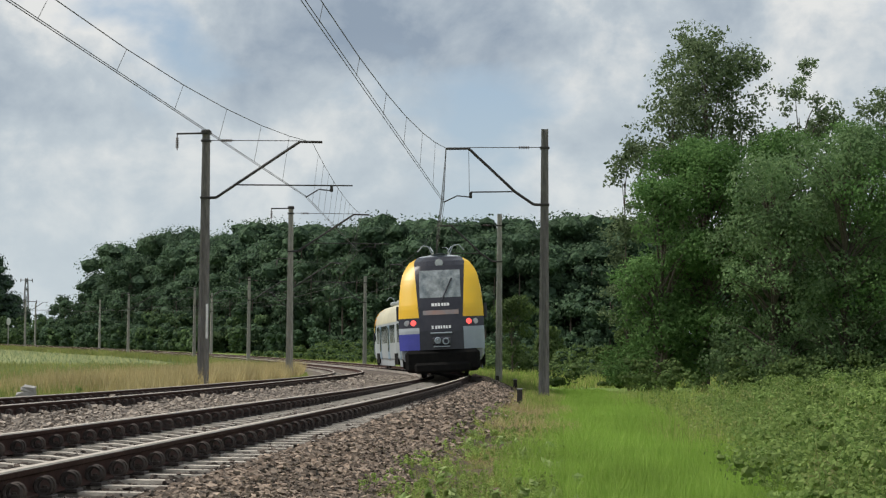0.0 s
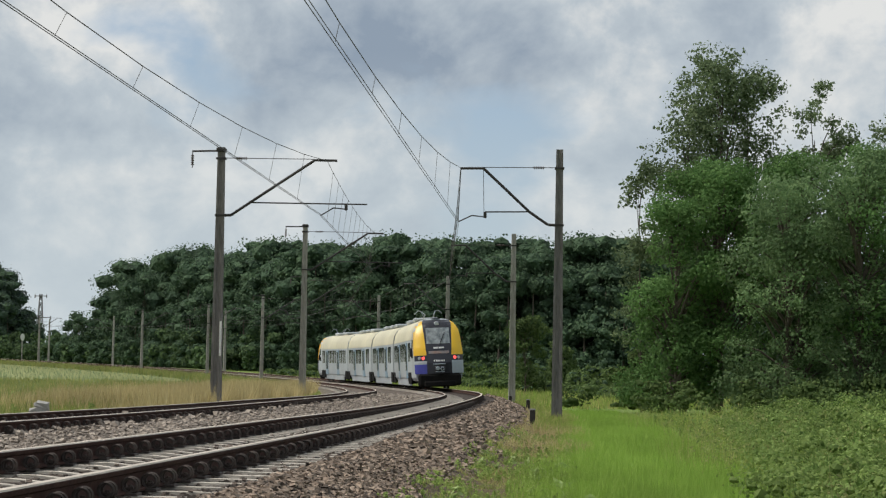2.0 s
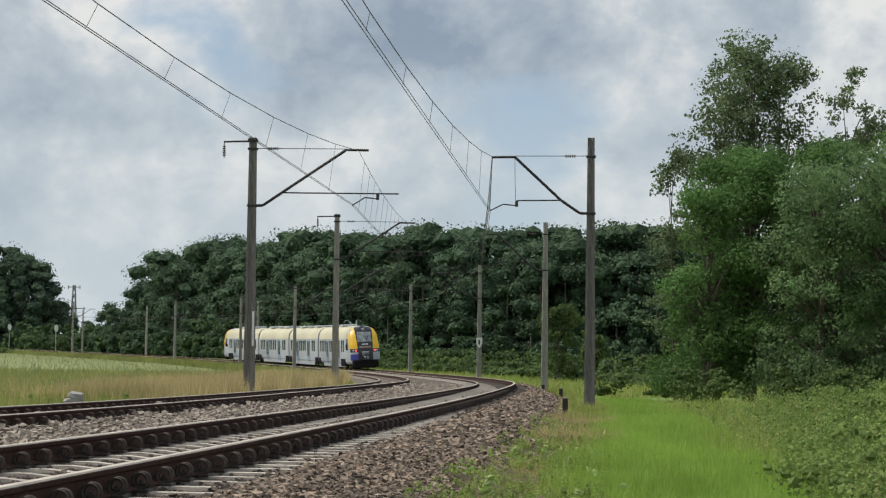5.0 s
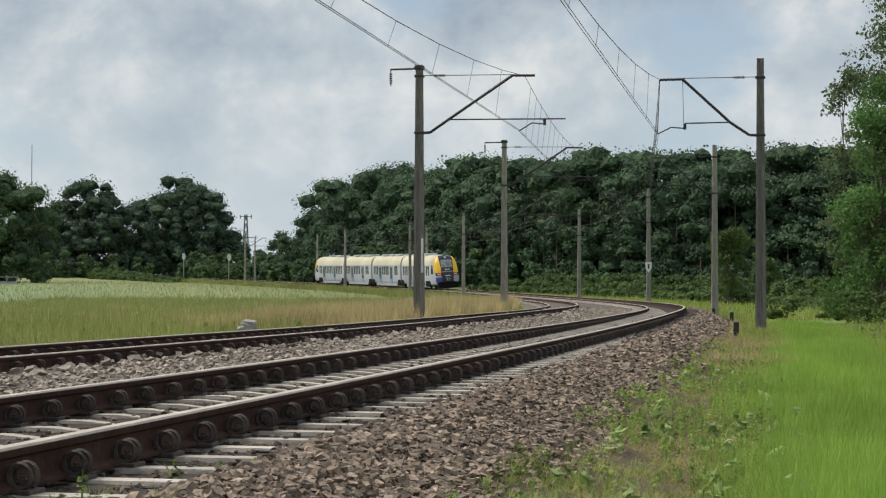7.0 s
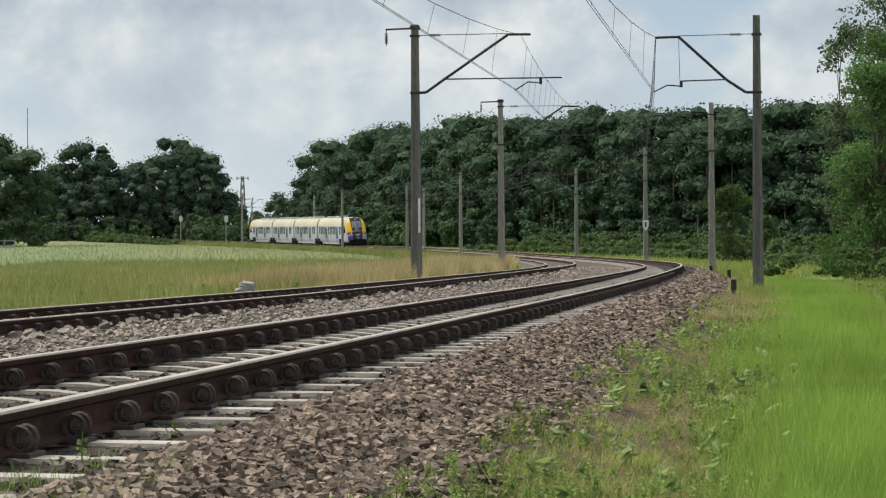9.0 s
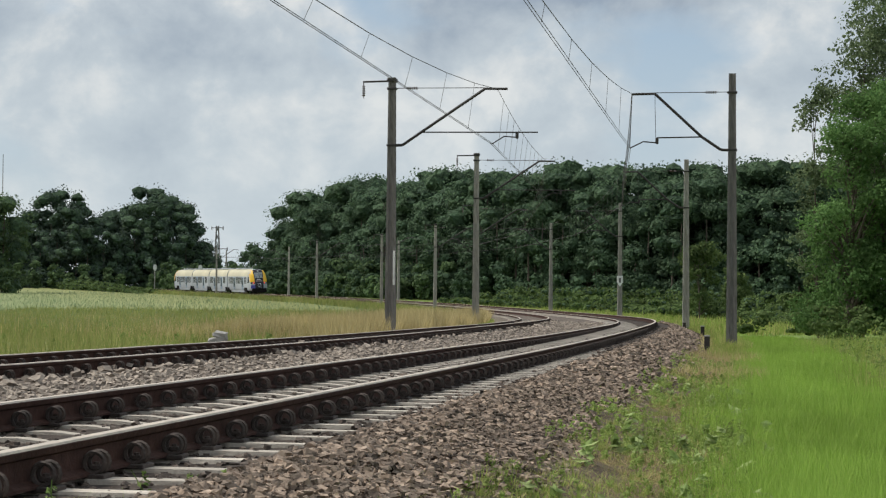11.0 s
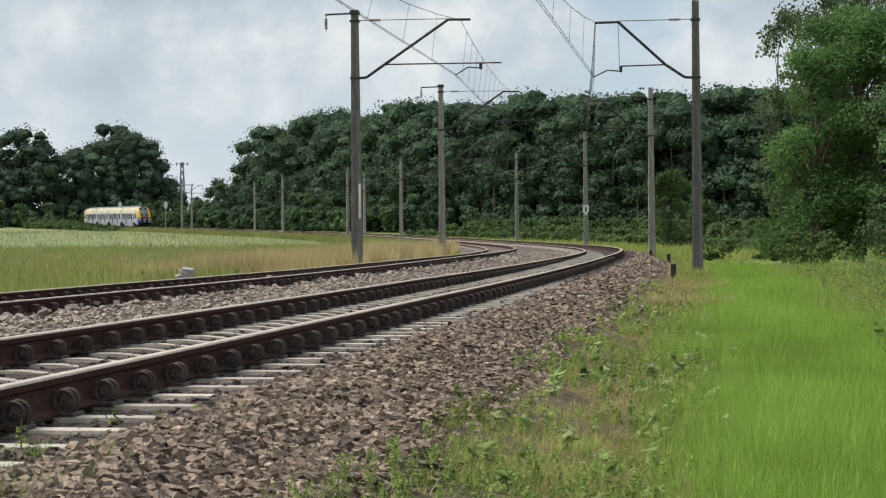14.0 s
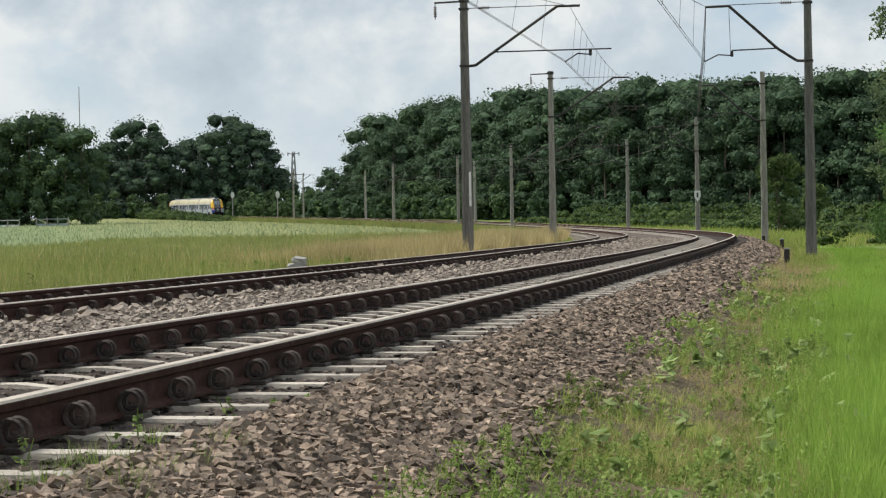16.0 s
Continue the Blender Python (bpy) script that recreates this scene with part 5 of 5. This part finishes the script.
meadow("dry_field_grass", 30000, 32, 120, -34, -12, (0.35, 0.7), 0.007, M_GRASS_DRY, "loose dry stalks over the field", 109, lambda s, u, r: patchy(s, u, 0.12, 2) > r.uniform(-0.2, 0.9, len(s)))
meadow("inner_bank_grass", 36000, 125, 470, -12, -8.2, (0.45, 0.95), 0.008, M_FIELD, "tall grass on the bank inside the curve", 116, even=True)
meadow("dry_verge_grass", 85000, 5, 65, 1.35, 3.2, (0.025, 0.09), 0.0028, M_STRAW, "flattened straw-coloured grass on the verge", 115, lambda s, u, r: patchy(s, u, 0.9, 4) > r.uniform(-0.6, 0.5, len(s)), bend=2.6)
meadow("crop", 55000, 70, 400, -150, -12, (0.3, 0.6), 0.008, leaf_material("crop_leaves", (0.18, 0.255, 0.14), (0.29, 0.345, 0.19), 0.4), "pale green cereal crop over the field", 117)


def tufts(name, n, s0, s1, u0, u1, h, w, per, mat, label, seed, keep=None, spread=0.05):
    """Grass in separate tussocks, blades fanning out."""
    rng = np.random.RandomState(seed)
    s, u = scatter(n, s0, s1, u0, u1, rng)
    if keep is not None:
        k = keep(s, u, rng)
        s, u = s[k], u[k]
    n = len(s)
    hh = np.repeat(rng.uniform(h[0], h[1], n), per) * rng.uniform(0.5, 1.1, n * per)
    a = rng.uniform(0, 6.28, n * per)
    r = rng.uniform(0, spread, n * per)
    out = np.stack([np.cos(a), np.sin(a), np.zeros(n * per)], 1)
    P = np.repeat(at(s, u, ground_z(s, u) - 0.02), per, 0) + out * r[:, None]
    side = np.stack([-np.sin(a), np.cos(a), np.zeros(n * per)], 1) * (w * np.repeat(np.interp(s, [5, 20, 60], [0.7, 1.0, 2.0]), per))[:, None]
    tip = P + out * (hh * rng.uniform(0.1, 0.9, n * per))[:, None] + np.array([0, 0, 1.0]) * (hh * rng.uniform(0.55, 1.0, n * per))[:, None]
    V = np.stack([P - side, P + side, tip], 1)
    ob = mesh_object(name, V.reshape(-1, 3), np.arange(3 * len(P)).reshape(-1, 3), mat)
    return tagged(ob, label, "grass", kind="stuff")


tufts("verge_tussocks", 1300, 5.5, 45, 1.35, 3.2, (0.06, 0.17), 0.004, 30, M_GRASS_ROUGH, "tussocks of rough grass on the verge", 121, lambda s, u, r: patchy(s, u, 1.0, 2) > r.uniform(-0.8, 0.4, len(s)))
tufts("straw_tussocks", 700, 5.5, 45, 1.4, 3.0, (0.06, 0.14), 0.004, 26, M_GRASS_DRY, "dry straw-coloured tussocks on the verge", 122, lambda s, u, r: patchy(s, u, 0.9, 4) > r.uniform(-0.3, 0.5, len(s)))
tufts("path_tussocks", 1500, 6, 60, 2.95, 5.6, (0.18, 0.36), 0.0045, 24, M_GRASS, "taller bright green tussocks along the path", 123)
tufts("sleeper_tussocks", 34, 5.4, 7.2, 0.35, 0.85, (0.06, 0.17), 0.003, 40, M_WEED_BRIGHT, "pale grass tussocks between sleeper ends", 124)


def weeds(name, n, s0, s1, u0, u1, h, leaf, per, mat, label, seed, keep=None):
    """Leafy plants: leaves round many upright stems."""
    rng = np.random.RandomState(seed)
    s, u = scatter(n, s0, s1, u0, u1, rng)
    if keep is not None:
        k = keep(s, u, rng)
        s, u = s[k], u[k]
    n = len(s)
    hh = rng.uniform(h[0], h[1], n) * (1 + 0.35 * patchy(s, u, 0.5, seed))
    P = at(s, u, ground_z(s, u))
    k = rng.uniform(0.05, 1, (n, per))
    a = rng.uniform(0, 6.28, (n, per))
    r = hh[:, None] * (0.35 - 0.25 * k) * rng.uniform(0.4, 1.2, (n, per))
    Q = np.stack([P[:, None, 0] + r * np.cos(a), P[:, None, 1] + r * np.sin(a), P[:, None, 2] + hh[:, None] * k], -1).reshape(-1, 3)
    D = np.stack([np.cos(a) * 0.5, np.sin(a) * 0.5, np.ones_like(a)], -1).reshape(-1, 3)
    V, Fq = leaf_cards(Q, D, np.full(len(Q), leaf) * np.repeat(np.interp(s, [5, 20, 80], [0.7, 1.0, 1.8]), per), rng, 0.5, 0.5)
    top = P + np.stack([rng.normal(0, 0.05, n), rng.normal(0, 0.05, n), hh], -1)
    w = np.array([0.004, 0, 0])
    V2 = np.stack([P - w, P + w, top + w * 0.4, top - w * 0.4], 1).reshape(-1, 3)
    ob = mesh_object(name, np.concatenate([V, V2]), np.concatenate([Fq, np.arange(4 * n).reshape(-1, 4) + len(V)]), mat)
    return tagged(ob, label, "weeds", kind="stuff")


wood("brambles", [(3.1, 15), (3.9, 21), (5.4, 32), (6.8, 44), (8.6, 60)], [(-0.2, 0.45, 0.9, 260, 0.0), (0.7, 0.7, 1.1, 340, 0.0), (1.7, 0.9, 1.3, 400, 0.0), (3.0, 1.1, 1.6, 420, 0.0), (4.8, 1.3, 2.0, 420, 0.0)],
     ([0, 0.4, 1.0], [0.75, 1.0, 1.15]), M_WEED, 131, 0.028, "hummocks of bramble and weeds beyond the path", 9, 0.55, -0.15, 0.3)
weeds("verge_weeds", 2300, 5.5, 45, 1.35, 3.0, (0.05, 0.17), 0.018, 26, M_WEED_BRIGHT, "small leafy weeds along the ballast edge", 111, lambda s, u, r: patchy(s, u, 0.9, 1) > r.uniform(-0.7, 0.5, len(s)))
weeds("nettles", 1300, 14, 60, 5.2, 15, (0.25, 0.8), 0.03, 24, M_WEED, "knee-high nettles and weeds beyond the path", 112, lambda s, u, r: u + 0.8 * patchy(s, u, 0.35) > 5.0 + r.uniform(-0.5, 0.8, len(s)))
weeds("field_weeds", 60, 26, 90, -22, -9.5, (0.25, 0.5), 0.04, 22, M_WEED, "scattered green weeds in the meadow", 113)
weeds("broad_leaf_plants", 70, 6.5, 30, 1.6, 3.2, (0.06, 0.2), 0.07, 9, leaf_material("broad_leaves", (0.22, 0.32, 0.10), (0.42, 0.50, 0.22), 0.35), "broad pale-leaved plants on the verge", 118)
weeds("pale_weeds", 900, 15, 48, 5.0, 11, (0.3, 0.85), 0.026, 26, leaf_material("pale_weed_leaves", (0.14, 0.20, 0.06), (0.36, 0.36, 0.15), 0.42, patch=0.8, swing=0.3), "tall pale yellow-green weeds going to seed beyond the path", 119, lambda s, u, r: (u + 0.5 * patchy(s, u, 0.5) > 5.2 + r.uniform(-0.3, 0.6, len(s))) & (patchy(s, u, 0.8, 3) > r.uniform(0.0, 0.5, len(s))))
weeds("track_weeds", 6, 5.8, 9, 0.25, 0.75, (0.05, 0.16), 0.02, 18, M_WEED, "tufts of weeds growing between sleeper ends", 114)



# ---- small things ----
M_CONC = material("old_concrete", (0.36, 0.35, 0.33), 0.9, 0, (0.26, 0.25, 0.23), 7, 0.6, 30)
M_SIGNW = material("sign_white", (0.72, 0.73, 0.72), 0.5, 0, (0.62, 0.63, 0.62), 6)
M_SIGND = material("sign_dark", (0.05, 0.05, 0.06), 0.5)
M_STUB = material("tarred_stub", (0.03, 0.026, 0.024), 0.85, 0, (0.05, 0.042, 0.036), 12, 0.4, 40)


def stub_post(s, u, h):
    m = stand(s, u, float(ground_z(s, u)))
    ob = thing("marker_stub", "short dark marker stub with a pale cap in the ballast edge", "marker post", m, "marker stubs")
    bm = bmesh.new()
    box(bm, 0, 0, h / 2 - 0.1, 0.15, 0.12, h + 0.2, 0.015)
    part("stub", bm, M_STUB, ob)
    bm = bmesh.new()
    box(bm, 0, 0, h + 0.02, 0.17, 0.14, 0.04, 0.01)
    part("cap", bm, M_CONC, ob, "pale worn cap")


for s, h in ((53, 0.42), (79, 0.40), (96, 0.42), (112, 0.36)):
    stub_post(s, 1.9, h)


def rubble(s, u):
    ob = thing("concrete_lump", "broken pale concrete lump lying beside the far track", "concrete rubble", stand(s, u, float(ground_z(s, u))))
    rng = random.Random(8)
    for k, (x, y, z, a, b, c) in enumerate(((0, 0, 0.16, 0.36, 0.28, 0.34), (0.06, 0, 0.36, 0.28, 0.2, 0.14), (0.30, 0.05, 0.12, 0.26, 0.2, 0.2))):
        bm = bmesh.new()
        box(bm, 0, 0, 0, a, b, c, 0.03)
        for v in bm.verts:
            v.co += Vector((rng.uniform(-0.03, 0.03), rng.uniform(-0.03, 0.03), rng.uniform(-0.03, 0.03)))
        bmesh.ops.transform(bm, matrix=pose(x, y, z, rng.uniform(-8, 8), rng.uniform(-20, 20), rng.uniform(0, 30)), verts=bm.verts)
        part("chunk", bm, M_CONC, ob)


rubble(38, -7.55)


def shield_sign(s):
    p = stand(s, 2.08, 0) @ Matrix.Translation((0, -0.17, 2.35))
    ob = thing("line_sign", "small white pointed sign with dark marks on a catenary mast", "sign", p)
    bm = bmesh.new()
    v = [bm.verts.new(c) for c in ((-0.22, 0, 0.35), (0.22, 0, 0.35), (0.22, 0, -0.1), (0, 0, -0.42), (-0.22, 0, -0.1))]
    bm.faces.new(v)
    ex = bmesh.ops.extrude_face_region(bm, geom=list(bm.faces))
    bmesh.ops.translate(bm, vec=(0, 0.03, 0), verts=[q for q in ex["geom"] if isinstance(q, bmesh.types.BMVert)])
    bmesh.ops.recalc_face_normals(bm, faces=bm.faces)
    part("plate", bm, M_SIGNW, ob)
    bm = bmesh.new()
    box(bm, 0, -0.006, 0.03, 0.12, 0.008, 0.34)
    part("dark_mark", bm, M_SIGND, ob)


shield_sign(140)


def signal_board(s, u, h):
    ob = thing("signal", "white oval signal board on a grey post beside the railway", "railway signal", stand(s, u, -0.5), "white signal boards")
    bm = bmesh.new()
    rod(bm, (0, 0, 0), (0, 0, h), 0.11, 0.10, 10)
    part("signal_post", bm, M_CONC, ob)
    bm = bmesh.new()
    bmesh.ops.create_cone(bm, cap_ends=True, segments=24, radius1=0.5, radius2=0.5, depth=0.12, matrix=Matrix.Translation((0, -0.2, h - 0.5)) @ Matrix.Rotation(math.pi / 2, 4, "X") @ Matrix.Diagonal((0.85, 1.5, 1, 1)))
    part("board", bm, M_SIGNW, ob, "white oval board")


signal_board(410, 2.4, 5.5)
signal_board(466, 2.4, 5.9)


def lattice_tower(x, y, z0, h):
    ob = thing("pylon", "distant grey lattice pylon with short cross arms", "pylon", Matrix.Translation((x, y, z0)))
    for sx in (-1, 1):
        for sy in (-1, 1):
            bm = bmesh.new()
            rod(bm, (sx * 1.3, sy * 1.3, 0), (sx * 0.35, sy * 0.35, h), 0.12, seg=5)
            part("leg", bm, M_MAST, ob)
    bm = bmesh.new()
    n = 9
    for k in range(n):
        w0, w1 = 1.3 - 0.95 * k / n, 1.3 - 0.95 * (k + 1) / n
        a, b = h * k / n, h * (k + 1) / n
        for sy in (-1, 1):
            rod(bm, (-w0, sy * w0, a), (w1, sy * w1, b), 0.07, seg=4)
            rod(bm, (w0, sy * w0, a), (-w1, sy * w1, b), 0.07, seg=4)
    part("bracing", bm, M_MAST, ob)
    for z, w in ((h * 0.66, 3.4), (h * 0.97, 1.9)):
        bm = bmesh.new()
        rod(bm, (-w, 0, z), (w, 0, z), 0.13, seg=5)
        for sx in (-1, 1):
            rod(bm, (sx * w, 0, z - 0.7), (sx * w, 0, z + 0.5), 0.16, seg=6)
        part("cross_arm", bm, M_MAST, ob)


lattice_tower(-136, 635, 5.5, 22.5)


def antenna(x, y, z0, h):
    ob = thing("antenna_mast", "very thin tall grey antenna mast far away", "antenna mast", Matrix.Translation((x, y, z0)))
    bm = bmesh.new()
    rod(bm, (0, 0, 0), (0, 0, h), 0.16, 0.10, 6)
    part("shaft", bm, M_MAST, ob)


antenna(-188, 570, 5.0, 41.5)


def fence(x0, y0, x1, y1, n, mat):
    ob = thing("panel_fence", "low grey-white panel fence before the field-side trees", "fence", Matrix.Translation((x0, y0, float(np.interp(y0, LY, LZ)) - 0.6)), "fences at the field edge")
    dx, dy = (x1 - x0) / n, (y1 - y0) / n
    for k in range(n + 1):
        bm = bmesh.new()
        box(bm, dx * k, dy * k, 0.85, 0.14, 0.14, 1.9, 0.02)
        part("fence_post", bm, M_CONC, ob)
        if k < n:
            for z, hh in ((1.55, 0.12), (0.55, 0.5)):
                bm = bmesh.new()
                box(bm, dx * (k + 0.5), dy * (k + 0.5), z, math.hypot(dx, dy) - 0.2, 0.06, hh)
                part("fence_panel", bm, mat, ob)


fence(-122, 303, -111.5, 306, 6, M_SIGNW)
fence(-110, 310, -105, 311.5, 3, M_GREY)



def car_pose(s_mid, length, reverse):
    """On its two pivots along the near track; local +x points back down the line (or forward when reversed)."""
    a, b = s_mid - length * 0.36, s_mid + length * 0.36
    pa, pb = (Vector(at(q, -GAUGE / 2, float(cant_at(q, -GAUGE)) / 2).tolist()) for q in (a, b))
    fwd = (pb - pa).normalized()
    x = fwd if reverse else -fwd
    lean = math.atan2(float(np.interp(s_mid, S, CANT)), GAUGE)
    right = fwd.cross(Vector((0, 0, 1))).normalized()
    up = right.cross(fwd).normalized()
    up = (up * math.cos(lean) - right * math.sin(lean)).normalized()
    y = up.cross(x).normalized()
    m = Matrix((x, y, x.cross(y))).transposed().to_4x4()
    m.translation = (pa + pb) / 2
    return m


def motions():
    times = [0.5 * i for i in range(33)]
    ahead = 0.0
    for ob, length, rev in zip((tail_car, mid_car, mid_car_two, lead_car), LENGTHS, (False, False, False, True)):
        rows = []
        for t in times:
            tail = 65.0 + 24.45 * t + 0.045 * t * t
            rows.append((t, car_pose(tail + ahead + length / 2, length, rev)))
        walk(ob, rows)
        ahead += length


motions()
